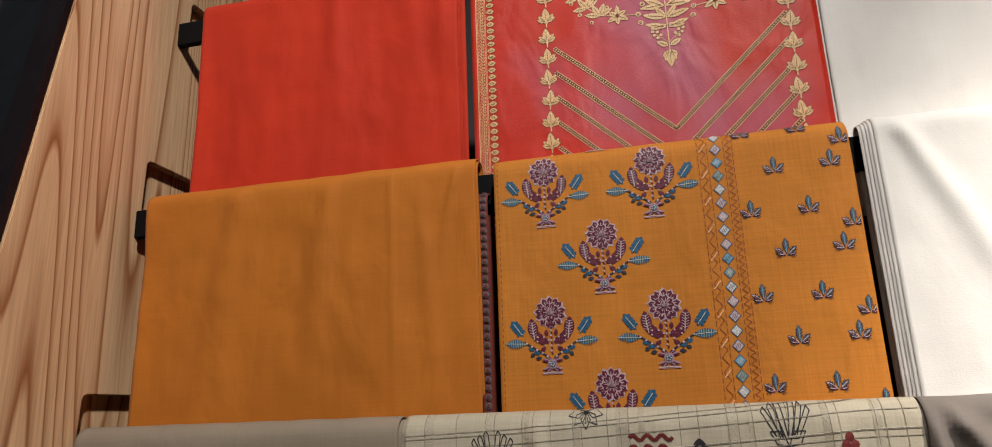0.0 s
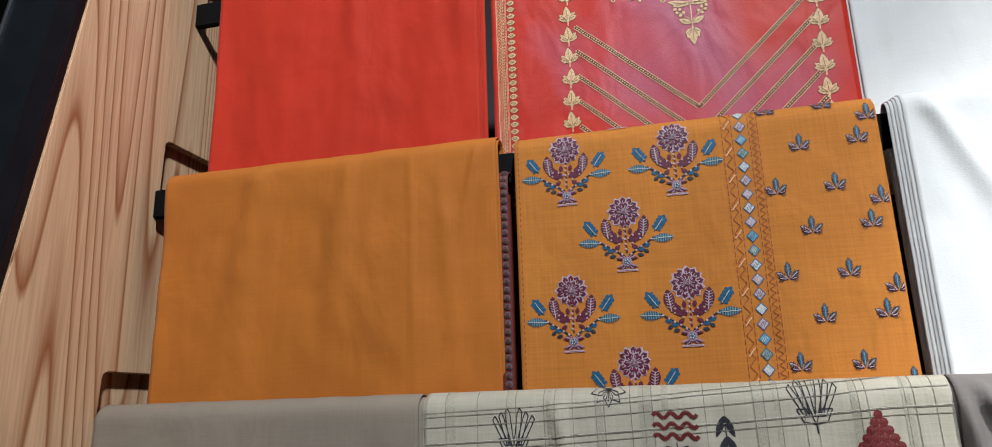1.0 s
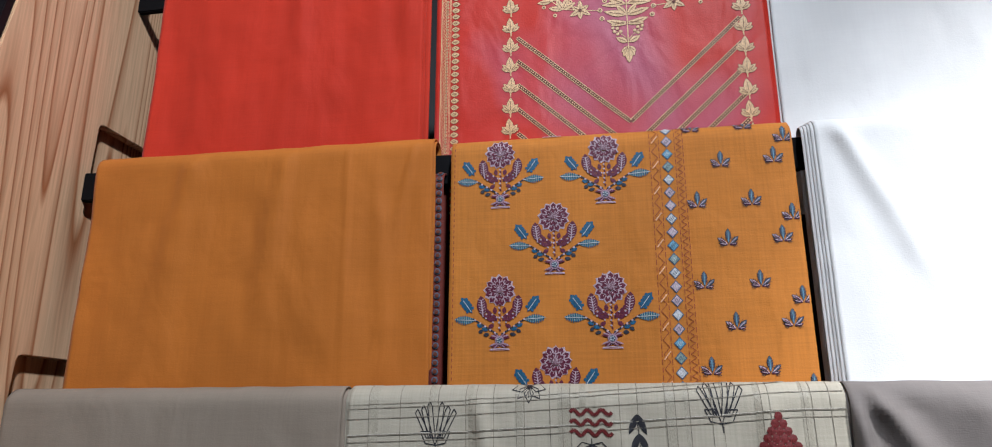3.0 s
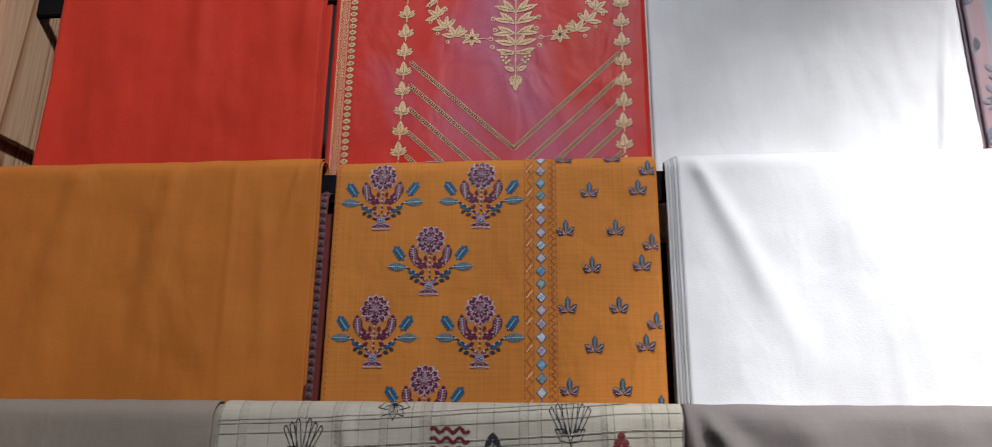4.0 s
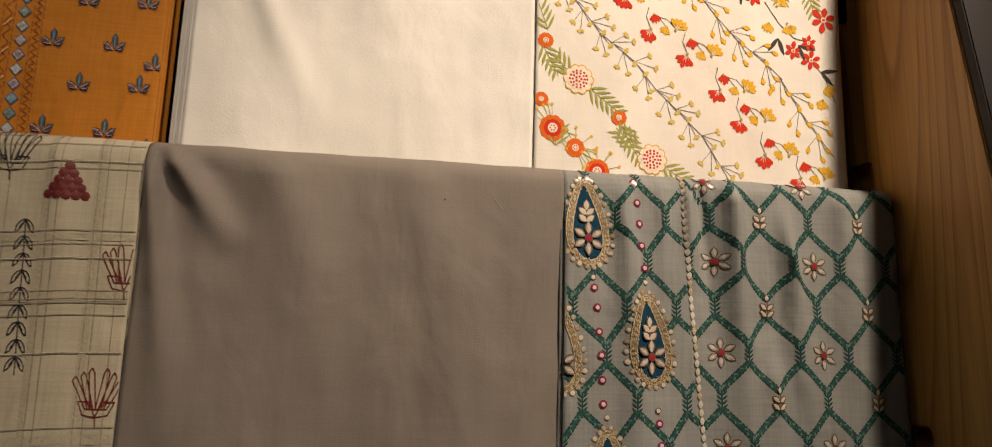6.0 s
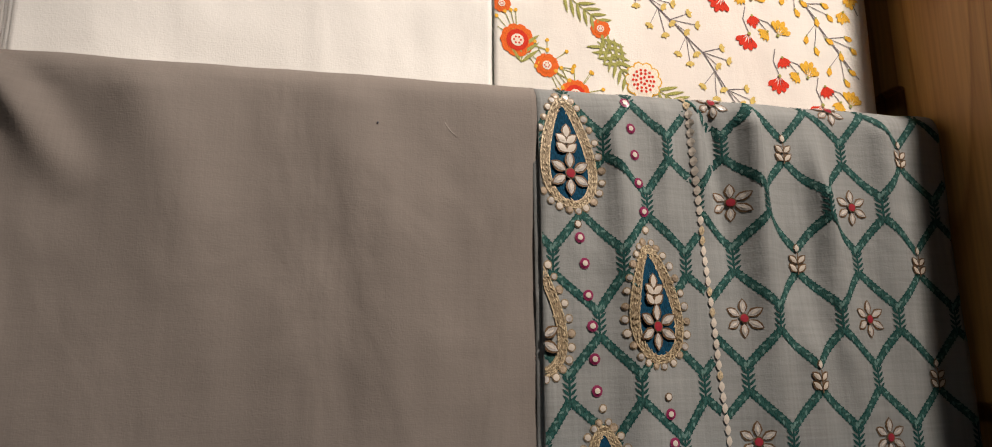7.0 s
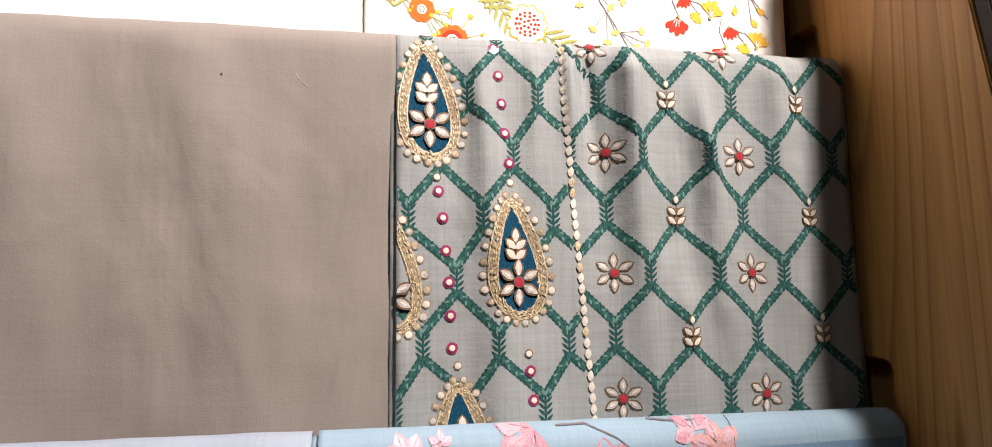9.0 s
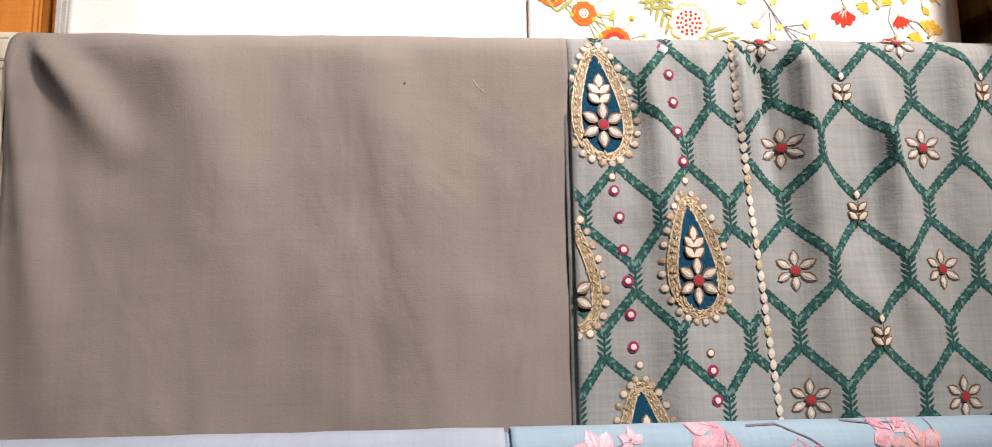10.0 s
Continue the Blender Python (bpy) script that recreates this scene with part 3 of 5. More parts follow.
def gold_leaf(s, x, z, ln, wd, ang):
    outlined(s, x, z, ln, wd, ang, T_GOLD, T_GOLDD, T_GOLDD)


def leaf_bud(s, x, z, k, turn=0.0):
    for a, ln, wd in ((157, 0.60, 0.30), (23, 0.60, 0.30), (135, 0.68, 0.30), (45, 0.68, 0.30), (90, 0.95, 0.46)):
        gold_leaf(s, x, z, k * ln, k * wd, a + turn)


s = Stitch(red_print)
for i in range(60):
    z = 1.577 - i * 0.0092
    outlined(s, 0.0122, z, 0.0106, 0.0074, 0, T_GOLD, T_GOLDD, None, 0.0007, 0.4)
    s.leaf(0.0142, z, 0.0058, 0.0030, 0, T_GOLDD, 0.0013, 0.0)
    s.leaf(0.0150, z, 0.0040, 0.0018, 0, T_GOLD, 0.0016, 0.0)
    for k in (0, 1):
        zz = z + 0.0046 * k
        s.disc(0.0066, zz, 0.0019, T_GOLD, n=7)
        s.disc(0.0066, zz, 0.0009, T_GOLDD, 0.0013, 0.0, 5)
    s.line([(0.0012, z), (0.0040, z + 0.0023), (0.0012, z + 0.0046), (0.0040, z + 0.0069), (0.0012, z + 0.0092)], 0.0007, T_GOLD)
for x, w in ((-0.0012, 0.0011), (0.0003, 0.0006), (0.0046, 0.0006), (0.0096, 0.0007), (0.0110, 0.0006)):
    s.line([(x, 1.575), (x, 1.19)], w, T_GOLD)
s.done("border", "gold embroidered border of small pointed ovals")
for x, top in ((0.0905, 1.5335), (0.3745, 1.5355)):
    s = Stitch(red_print)
    for i in range(12):
        z = top - i * 0.0282
        s.piece("leaf_bud")
        leaf_bud(s, x - 0.0003 * i, z, 0.0205, rng.uniform(-6, 6))
        s.line([(x - 0.0003 * i, z - 0.0075), (x - 0.0003 * i, z + 0.002)], 0.0016, T_GOLD, 0.0008)
        s.disc(x - 0.0003 * i, z - 0.0012, 0.0019, T_GOLD, 0.0010, 0.0004, 7)
    s.done("leaf_column", "gold embroidered column of leaf buds")
for k in range(5):
    s = Stitch(red_print)
    zl, zr = 1.4385 - 0.0330 * k, 1.4400 - 0.0335 * k
    tip = (0.2345, 1.3130 - 0.0333 * k)
    for ax, az in ((0.0975, zl), (0.3705, zr)):
        s.piece("arm")
        bx, bz = tip
        ln = math.hypot(bx - ax, bz - az)
        nx, nz = (bz - az) / ln * 0.0024, -(bx - ax) / ln * 0.0024
        s.line([(ax, az), (bx, bz)], 0.0054, T_GOLDD, 0.0004)
        for sg in (1, -1):
            s.line([(ax + sg * nx, az + sg * nz), (bx + sg * nx, bz + sg * nz)], 0.0008, T_GOLD, 0.0007)
        for i in range(int(ln / 0.0034)):
            u = i * 0.0034 / ln
            s.disc(ax + (bx - ax) * u, az + (bz - az) * u, 0.0010, T_GOLD, 0.0007, 0.0003, 6)
    s.done("chevron", "gold chain-stitched chevron")


s = Stitch(red_print)
cx = 0.2365
s.line([(cx, 1.408), (cx, 1.56)], 0.0013, T_GOLD)
for a, ln, wd in ((-40, 0.0115, 0.006), (-140, 0.0115, 0.006), (-62, 0.0150, 0.007), (-118, 0.0150, 0.007), (-90, 0.0225, 0.0095)):
    gold_leaf(s, cx, 1.414, ln, wd, a)
for sg in (-1, 1):
    s.piece("leaf_tuft")
    gold_leaf(s, cx + sg * 0.001, 1.4205, 0.0155, 0.0072, 90 - sg * 62)
    s.line([(cx, 1.424), (cx + sg * 0.010, 1.434), (cx + sg * 0.016, 1.438)], 0.0007, T_GOLD)
    for dx, dz in ((0.0085, 1.436), (0.0125, 1.4405), (0.0165, 1.4365), (0.0125, 1.4325), (0.0180, 1.4415)):
        s.disc(cx + sg * dx, dz, 0.0025, T_GOLDD, 0.0005, 0.0, 8)
        s.disc(cx + sg * dx, dz, 0.0021, T_GOLD, 0.0008, 0.0004, 8)
    for z, ln, wd, a in ((1.4455, 0.026, 0.0078, 74), (1.449, 0.020, 0.0070, 100), (1.4590, 0.028, 0.0085, 76), (1.4600, 0.018, 0.0070, 40), (1.4740, 0.027, 0.0085, 62), (1.476, 0.030, 0.0080, 92),
                         (1.4890, 0.028, 0.0085, 48), (1.492, 0.030, 0.0080, 78), (1.506, 0.026, 0.0080, 40), (1.508, 0.030, 0.0080, 72), (1.524, 0.024, 0.0080, 34), (1.526, 0.028, 0.0080, 66)):
        s.piece("leaf_tuft")
        gold_leaf(s, cx + sg * 0.001, z, ln, wd, 90 - sg * a)
    for dx, dz in ((0.031, 1.4560), (0.033, 1.468), (0.027, 1.4815), (0.030, 1.498)):
        s.piece("berry")
        s.disc(cx + sg * dx, dz, 0.0033, T_GOLD, 0.0006, 0.0004, 9)
        s.disc(cx + sg * dx, dz, 0.0018, T_GOLDD, 0.0011, 0.0, 7)
        s.disc(cx + sg * dx, dz, 0.0009, T_GOLD, 0.0013, 0.0, 6)
s.done("centre_spray", "gold embroidered hanging flower spray")
for sg in (-1, 1):
    s = Stitch(red_print)
    path = [(cx + sg * 0.034, 1.468), (cx + sg * 0.058, 1.4705), (cx + sg * 0.080, 1.474), (cx + sg * 0.094, 1.487), (cx + sg * 0.104, 1.505), (cx + sg * 0.106, 1.530)]
    s.line(path, 0.0010, T_GOLD)
    s.piece("lily")
    for i in range(6):
        gold_leaf(s, cx + sg * 0.058, 1.4705, 0.0150 if i % 2 else 0.0125, 0.0062, 30 + 60 * i)
    s.disc(cx + sg * 0.058, 1.4705, 0.0024, T_GOLDD, 0.0014, 0.0003, 7)
    for k, (x, z) in enumerate(path[2:]):
        s.piece("leaf_tuft")
        for a in (8, 48, 96, 150):
            gold_leaf(s, x, z, 0.0185, 0.0072, 90 + sg * (70 - a - 14 * k))
        for dx, dz in ((0.010, -0.008), (-0.010, 0.010)):
            s.disc(x + sg * dx, z + dz, 0.0027, T_GOLD, 0.0006, 0.0004, 8)
            s.disc(x + sg * dx, z + dz, 0.0012, T_GOLDD, 0.0011, 0.0, 6)
    s.done("garland", "gold embroidered curling leaf garland")

# ---- orange fabric: vases of flowers, jewelled stripe, sprigs ----


def vase_motif(x, z):
    """z is the heart of the bloom."""
    s = Stitch(orange_print)
    for n, r0, ln, wd, turn, off in ((13, 0.0070, 0.0108, 0.0078, 0.0, 0.0006), (10, 0.0030, 0.0084, 0.0064, 17.0, 0.0012)):
        for i in range(n):
            a = 90 + turn + 360 * i / n
            c, d = math.cos(radians(a)), math.sin(radians(a))
            px, pz = x + r0 * c, z + r0 * d
            s.leaf(px, pz, ln + rng.uniform(-0.0006, 0.0008), wd, a + rng.uniform(-7, 7), T_LILAC, off, 0.0002, 0.68)
            s.leaf(px + 0.0004 * c, pz + 0.0004 * d, ln * 0.84, wd * 0.74, a + rng.uniform(-9, 9), T_PLUM, off + 0.0004, 0.0002, 0.70)
            s.line([(px + 0.001 * c, pz + 0.001 * d), (px + ln * 0.5 * c, pz + ln * 0.5 * d)], 0.0008, T_LILAC, off + 0.0008)
    s.disc(x, z + 0.0004, 0.0040, T_LILAC, 0.0022, 0.0004, 9, 0.85)
    for i in range(-2, 3):
        s.line([(x + 0.0011 * i, z - 0.0028), (x + 0.0016 * i, z + 0.0034)], 0.0006, T_PLUM, 0.0029)
    # twisted stem down to the vase
    for k in range(11):
        s.disc(x + 0.0005 * (-1) ** k, z - 0.0160 - 0.0027 * k, 0.0012, T_LILAC if k % 2 else T_PLUM, 0.0010, 0.0003, 6)
    for sg in (-1, 1):
        s.piece("side_leaves")
        # feathered plum leaf
        px, pz, a = x + sg * 0.0180, z - 0.0285, 90 - sg * 7
        s.leaf(px, pz, 0.0235, 0.0114, a, T_PLUM, 0.0007, 0.0003, 0.55)
        c, d = math.cos(radians(a)), math.sin(radians(a))
        s.line([(px, pz), (px + 0.019 * c, pz + 0.019 * d)], 0.0011, T_LILAC, 0.0014)
        for i in range(6):
            u = 0.004 + 0.0028 * i
            for q in (-1, 1):
                s.line([(px + u * c, pz + u * d), (px + (u + 0.0018) * c - q * 0.0036 * d, pz + (u + 0.0018) * d + q * 0.0036 * c)], 0.0006, T_LILAC, 0.0012)
        # teal leaf pointing up and out, with a lobed edge
        px, pz, a = x + sg * 0.0300, z - 0.0240, 90 - sg * 36
        c, d = math.cos(radians(a)), math.sin(radians(a))
        s.leaf(px, pz, 0.0215, 0.0098, a, T_TEAL, 0.0007, 0.0003, 0.55)
        for i in range(4):
            u = 0.0045 + 0.0040 * i
            for q in (-1, 1):
                s.disc(px + u * c - q * 0.0036 * d, pz + u * d + q * 0.0036 * c, 0.0018, T_TEAL, 0.0006, 0.0002, 6)
        s.line([(px + 0.002 * c, pz + 0.002 * d), (px + 0.017 * c, pz + 0.017 * d)], 0.0006, T_SILVER, 0.0014)
        # level sage leaf of upright stitches
        px, pz = x + sg * 0.0265, z - 0.0320
        s.leaf(px, pz, 0.0235, 0.0076, 90 - sg * 86, T_SAGE, 0.0006, 0.0002)
        for i in range(8):
            u = px + sg * (0.0035 + 0.0024 * i)
            h = 0.0046 * math.sin(3.14159 * (i + 1.2) / 9.4)
            s.line([(u, pz - h), (u + sg * 0.0006, pz + h + 0.001)], 0.0013, T_TEAL, 0.0009)
        s.line([(px, pz), (px + sg * 0.0225, pz + 0.0012)], 0.0006, T_SILVER, 0.0014)
        s.piece("lacework")
        # beaded arm from the vase out to the leaves
        for i in range(15):
            u = i / 14
            s.disc(x + sg * (0.003 + 0.0255 * u), z - 0.0470 + 0.0165 * u, 0.0012, T_LILAC if i % 3 == 1 else T_INK, 0.0009, 0.0003, 6)
        for dx, dz, ln, a in ((0.0125, -0.0430, 0.0075, 20), (0.0185, -0.0390, 0.0072, 20), (0.0110, -0.0470, 0.0070, -8), (0.0180, -0.0425, 0.0060, -30)):
            s.leaf(x + sg * dx, z + dz, ln, 0.0044, 90 - sg * (90 - a), T_TEAL if a > 0 else T_INK, 0.0008, 0.0002)
        # small plum foliage either side of the stem
        for dx, dz, ln, a in ((0.0030, -0.0330, 0.0085, 55), (0.0055, -0.0325, 0.0080, 15), (0.0095, -0.0290, 0.0070, 70), (0.0110, -0.0285, 0.0065, 10), (0.0045, -0.0250, 0.0060, 80), (0.0120, -0.0235, 0.0055, 40), (0.0060, -0.0370, 0.0060, -25)):
            s.leaf(x + sg * dx, z + dz, ln * 1.2, 0.0048, 90 - sg * (90 - a), T_PLUM, 0.0008, 0.0002)
        for dx, dz in ((0.0080, -0.0260), (0.0145, -0.0255), (0.0030, -0.0290), (0.0070, -0.0345), (0.0150, -0.0300)):
            s.disc(x + sg * dx, z + dz, 0.0011, T_LILAC, 0.0012, 0.0002, 5)
        # flared lip and foot of the vase
        for i in range(5):
            s.leaf(x + sg * 0.001, z - 0.0520, 0.0055 + 0.0014 * i, 0.0024, 90 - sg * (20 + 15 * i), T_MAUVE if i % 2 else T_PLUM, 0.0008 + 0.0001 * i, 0.0002)
            s.leaf(x + sg * 0.0008, z - 0.0560, 0.0050 + 0.0017 * i, 0.0020, -90 + sg * (10 + 15 * i), T_PLUM if i % 2 else T_MAUVE, 0.0008 + 0.0001 * i, 0.0002)
        s.line([(x, z - 0.0625), (x + sg * 0.0105, z - 0.0632)], 0.0011, T_LILAC, 0.0010)
        s.line([(x, z - 0.0640), (x + sg * 0.0110, z - 0.0640)], 0.0008, T_MAUVE, 0.0010)
    s.piece("vase")
    s.disc(x, z - 0.0540, 0.0052, T_MAUVE, 0.0016, 0.0003, 9)
    s.disc(x, z - 0.0540, 0.0034, T_STEEL, 0.0021, 0.0003, 8)
    for i in range(5):
        s.disc(x + 0.0020 * math.cos(1.257 * i), z - 0.0540 + 0.0020 * math.sin(1.257 * i), 0.0008, T_SILVER, 0.0027, 0.0, 5)
    return s.done("flower_vase_motif", "plum, teal and lilac embroidered flower vase")


for x, z in ((0.0835, 1.261), (0.2005, 1.261), (0.1430, 1.1835), (0.0825, 1.103), (0.2015, 1.103), (0.142, 1.0255), (0.084, 0.945), (0.202, 0.945), (0.142, 1.345)):
    vase_motif(x, z)
s = Stitch(orange_print)
gem = (T_SILVER, T_LILAC, T_SAGE, T_LILAC, T_LILAC, T_SILVER, T_SKY)
for i in range(26):
    z, x = 1.2790 - 0.01478 * i, 0.2695
    for q, m, off in ((0.0064, T_STEEL, 0.0006), (0.0050, gem[(i * 3) % 7], 0.0011)):
        s.piece("diamond") if m is T_STEEL else None
        s.fan([(x - q, z), (x, z + q * 1.1), (x + q, z), (x, z - q * 1.1)], m, off, 0.0003)
    for k in (-1, 0, 1):
        s.line([(x + 0.0016 * k - 0.0012, z - 0.0024), (x + 0.0016 * k + 0.0012, z + 0.0024)], 0.0005, T_STEEL if i % 2 else T_SILVER, 0.0016)
for j, x in enumerate((0.2510, 0.2610, 0.2780, 0.2868)):
    s.piece("running_stitch")
    for i in range(48):
        z = 1.2830 - 0.0080 * i
        s.line([(x, z), (x, z - 0.0056)], 0.0008, T_RUST, 0.0007)
s.piece("zigzag")
for i in range(26):
    z = 1.2830 - 0.01478 * i
    s.line([(0.2528, z), (0.2592, z - 0.0074), (0.2528, z - 0.0148)], 0.0007, T_RUST, 0.0007)
    if i % 2 == 0:
        s.line([(0.2530, z - 0.0200), (0.2596, z - 0.0118)], 0.0013, T_PEACH, 0.0013)
s.piece("zigzag")
for i in range(52):
    z = 1.2830 - 0.00739 * i
    s.line([(0.2795, z), (0.2852, z - 0.0037), (0.2795, z - 0.0074)], 0.0007, T_RUST, 0.0007)
s.done("jewelled_stripe", "stitched stripe of pale diamonds between rust zigzags")
s = Stitch(orange_print)
for i in range(60):
    s.line([(0.0305, 1.284 - 0.0065 * i), (0.0305, 1.2805 - 0.0065 * i)], 0.0010, T_RUST)
s.done("seam_stitches", "rust running stitch along the edge")


def sprig(x, z):
    """Three short feathered leaves rising from one point, over two small plum ones."""
    s = Stitch(orange_print)
    fx, fz = x, z - 0.0080
    for a, ln, wd, body, rib in ((14, 0.0080, 0.0026, T_PLUM, T_LILAC), (166, 0.0090, 0.0028, T_PLUM, T_LILAC), (42, 0.0122, 0.0034, T_STEEL, T_LILAC), (143, 0.0122, 0.0034, T_LILAC, T_PLUM), (90, 0.0165, 0.0048, T_STEEL, T_SKY)):
        s.piece("leaf")
        c, d = math.cos(radians(a)), math.sin(radians(a))
        px, pz = fx + 0.0012 * c, fz + 0.0012 * d
        outlined(s, px, pz, ln, wd, a, body, T_INK, None, 0.0007, 0.6)
        s.line([(px + 0.002 * c, pz + 0.002 * d), (px + 0.8 * ln * c, pz + 0.8 * ln * d)], 0.0007, rib, 0.0013)
        for i in range(3):
            u = ln * (0.35 + 0.17 * i)
            for q in (-1, 1):
                s.line([(px + u * c - q * 0.0012 * d, pz + u * d + q * 0.0012 * c), (px + (u + 0.0014) * c - q * 0.0034 * d, pz + (u + 0.0014) * d + q * 0.0034 * c)], 0.0006, T_INK, 0.0011)
    s.done("sprig_motif", "small slate and lilac embroidered sprig")


for k in range(5):
    z = 1.2400 - 0.0880 * k
    for x, dz in ((0.3255, 0), (0.3805, 0.002), (0.2970, 0.0430), (0.3530, 0.0430), (0.3925, 0.0255)):
        sprig(x + 0.0008 * k, z + dz)

# ---- natural checked cotton ----
s = Stitch(kora_print)


def across(z):
    """A weft line: it dips to one side and levels out at the other."""
    return [(-0.066, z - 0.025), (0.05, z - 0.021), (0.17, z - 0.014), (0.29, z - 0.0065), (0.36, z - 0.001), (0.409, z)]


for x, w in ((-0.04, 0.010), (0.022, 0.006), (0.060, 0.005), (0.108, 0.007), (0.152, 0.013), (0.170, 0.006), (0.252, 0.010), (0.268, 0.005), (0.332, 0.006), (0.374, 0.007)):
    s.piece("warp_band")
    s.line([(x, 1.002), (x + 0.006, 0.61)], w, T_CHECK, 0.0004, 0.005)
s.piece("warp_line")
for x in (-0.045, -0.012, 0.018, 0.027, 0.055, 0.066, 0.083, 0.105, 0.113, 0.138, 0.150, 0.158, 0.205, 0.222, 0.248, 0.257, 0.270, 0.290, 0.300, 0.335, 0.342, 0.373, 0.380, 0.396):
    s.line([(x, 1.002), (x + 0.006, 0.61)], rng.uniform(0.0005, 0.0009), T_CHECKD, 0.0006, 0.006)
for z, w in ((0.908, 0.006), (0.857, 0.010), (0.735, 0.008), (0.690, 0.008)):
    s.piece("weft_band")
    s.line(across(z), w, T_CHECK, 0.0004, 0.01)
for z in (1.0065, 1.0025, 0.9925, 0.970, 0.914, 0.902, 0.861, 0.854, 0.8505, 0.840, 0.745, 0.727, 0.722, 0.66):
    s.piece("weft_line")
    s.line(across(z), rng.uniform(0.0005, 0.0009), T_CHECKD, 0.0007, 0.006)
for z in (0.976, 0.889, 0.807, 0.70):
    s.piece("weft_line")
    s.line(across(z), 0.0008, T_CHECKD, 0.0007, 0.006)
    s.piece("weft_line")
    s.line([(x, v + 0.0011) for x, v in across(z)], 0.0008, T_IVORY, 0.0006, 0.01)
s.done("woven_check", "faint green and brown woven check lines")


def wave_motif(x, z):
    s = Stitch(kora_print)
    for k in (-1, 0, 1):
        s.piece("wave")
        s.line([(x - 0.020 + 0.001 * i, z + 0.0095 * k + 0.0026 * math.sin(i * 0.47)) for i in range(41)], 0.0034, T_MAROON, 0.0008)
    s.done("wave_motif", "three maroon satin-stitched waves")


def fig_leaf(x, z, k=1.0, mat=None):
    s = Stitch(kora_print)
    mat = mat or T_BLACK
    for a in (-90, -130, -50, -165, -15):
        c, n = math.cos(radians(a)), math.sin(radians(a))
        ln, w = 0.017 * k, 0.0046 * k
        s.loop([(x, z), (x + 0.5 * ln * c - w * n, z + 0.5 * ln * n + w * c), (x + ln * c, z + ln * n), (x + 0.5 * ln * c + w * n, z + 0.5 * ln * n - w * c)], 0.0009, mat)
    s.line([(x, z + 0.006), (x, z - 0.012 * k)], 0.0009, mat)
    s.done("leaf_motif", "outlined stitched leaf")


def fringe_motif(x, z, mat, k=1.0, up=True):
    """A tulip-like fan of outlined petals."""
    s = Stitch(kora_print)
    sg = 1 if up else -1
    for i in range(-3, 4):
        if i == 0:
            continue
        bx, tx = x + 0.0022 * i * k, x + (0.0062 * i) * k
        h = (0.040 - 0.0035 * abs(i)) * k
        w = 0.0023 * k
        s.loop([(bx - w, z - sg * 0.012), (tx - w, z + sg * (h - 0.018)), (tx, z + sg * (h - 0.014)), (tx + w, z + sg * (h - 0.018)), (bx + w, z - sg * 0.012)], 0.0010, mat)
    for q in (-1, 1):
        s.loop([(x, z - sg * 0.019), (x + q * 0.010 * k, z - sg * 0.017), (x + q * 0.015 * k, z - sg * 0.006), (x + q * 0.005 * k, z - sg * 0.006)], 0.0010, mat)
    s.line([(x, z - sg * 0.017), (x + 0.001, z - sg * 0.027)], 0.0011, mat)
    s.done("tulip_motif", "outlined stitched tulip-shaped fan")


def arrow_column(x, z, n, mat):
    s = Stitch(kora_print)
    for i in range(n):
        s.piece("arrow_leaf")
        u, v = x + 0.0013 * i, z - 0.0178 * i
        for sg in (-1, 1):
            s.leaf(u, v, 0.0205, 0.0064, -90 + sg * 24, mat)
    s.line([(x, z - 0.008), (x + 0.0013 * n, z - 0.0178 * n)], 0.0009, mat)
    s.done("arrow_column", "black stitched column of arrow leaves")


def vine(x, z, n):
    s = Stitch(kora_print)
    for i in range(n):
        u, v = x + 0.0008 * i, z - 0.0148 * i
        s.piece("leaf_pair")
        for sg in (-1, 1):
            s.loop([(u, v + 0.0005), (u + sg * 0.0036, v - 0.0010), (u + sg * 0.0066, v - 0.0055), (u + sg * 0.0074, v - 0.0115), (u + sg * 0.0048, v - 0.0095), (u + sg * 0.0022, v - 0.0050)], 0.0009, T_BLACK)
            s.line([(u, v + 0.0005), (u + sg * 0.0045, v - 0.0070)], 0.0006, T_BLACK)
    s.line([(x, z), (x + 0.0008 * n, z - 0.0148 * n)], 0.0009, T_BLACK)
    s.done("vine_motif", "outlined black stitched leafy vine")


def berry_heap(x, z):
    s = Stitch(kora_print)
    for row in range(5):
        for i in range(row + 1):
            s.piece("berry")
            s.disc(x + (i - row / 2) * 0.0075, z + 0.015 - 0.0066 * row, 0.0041, T_MAROON, 0.0008, 0.0010, 8)
    s.done("berry_motif", "maroon stitched triangle of berries")


wave_motif(0.178, 0.9645)
wave_motif(-0.02, 0.86)
berry_heap(0.349, 0.955)
berry_heap(0.089, 0.922)
fig_leaf(0.178, 0.944)
fig_leaf(0.118, 1.0)
fig_leaf(0.202, 0.803, 1.0)
fig_leaf(-0.02, 0.93)
arrow_column(0.2215, 0.972, 8, T_BLACK)
arrow_column(0.296, 0.748, 6, T_BLACK)
vine(0.318, 0.920, 9)
fringe_motif(0.299, 0.982, T_BLACK)
fringe_motif(0.025, 0.962, T_BLACK)
fringe_motif(0.163, 0.850, T_MAROON)
fringe_motif(0.393, 0.772, T_MAROON)
fringe_motif(-0.03, 0.80, T_BLACK)
fringe_motif(0.405, 0.88, T_MAROON)

# ---- pastel fabric: smoke-grey flowers and leaf sprays ----


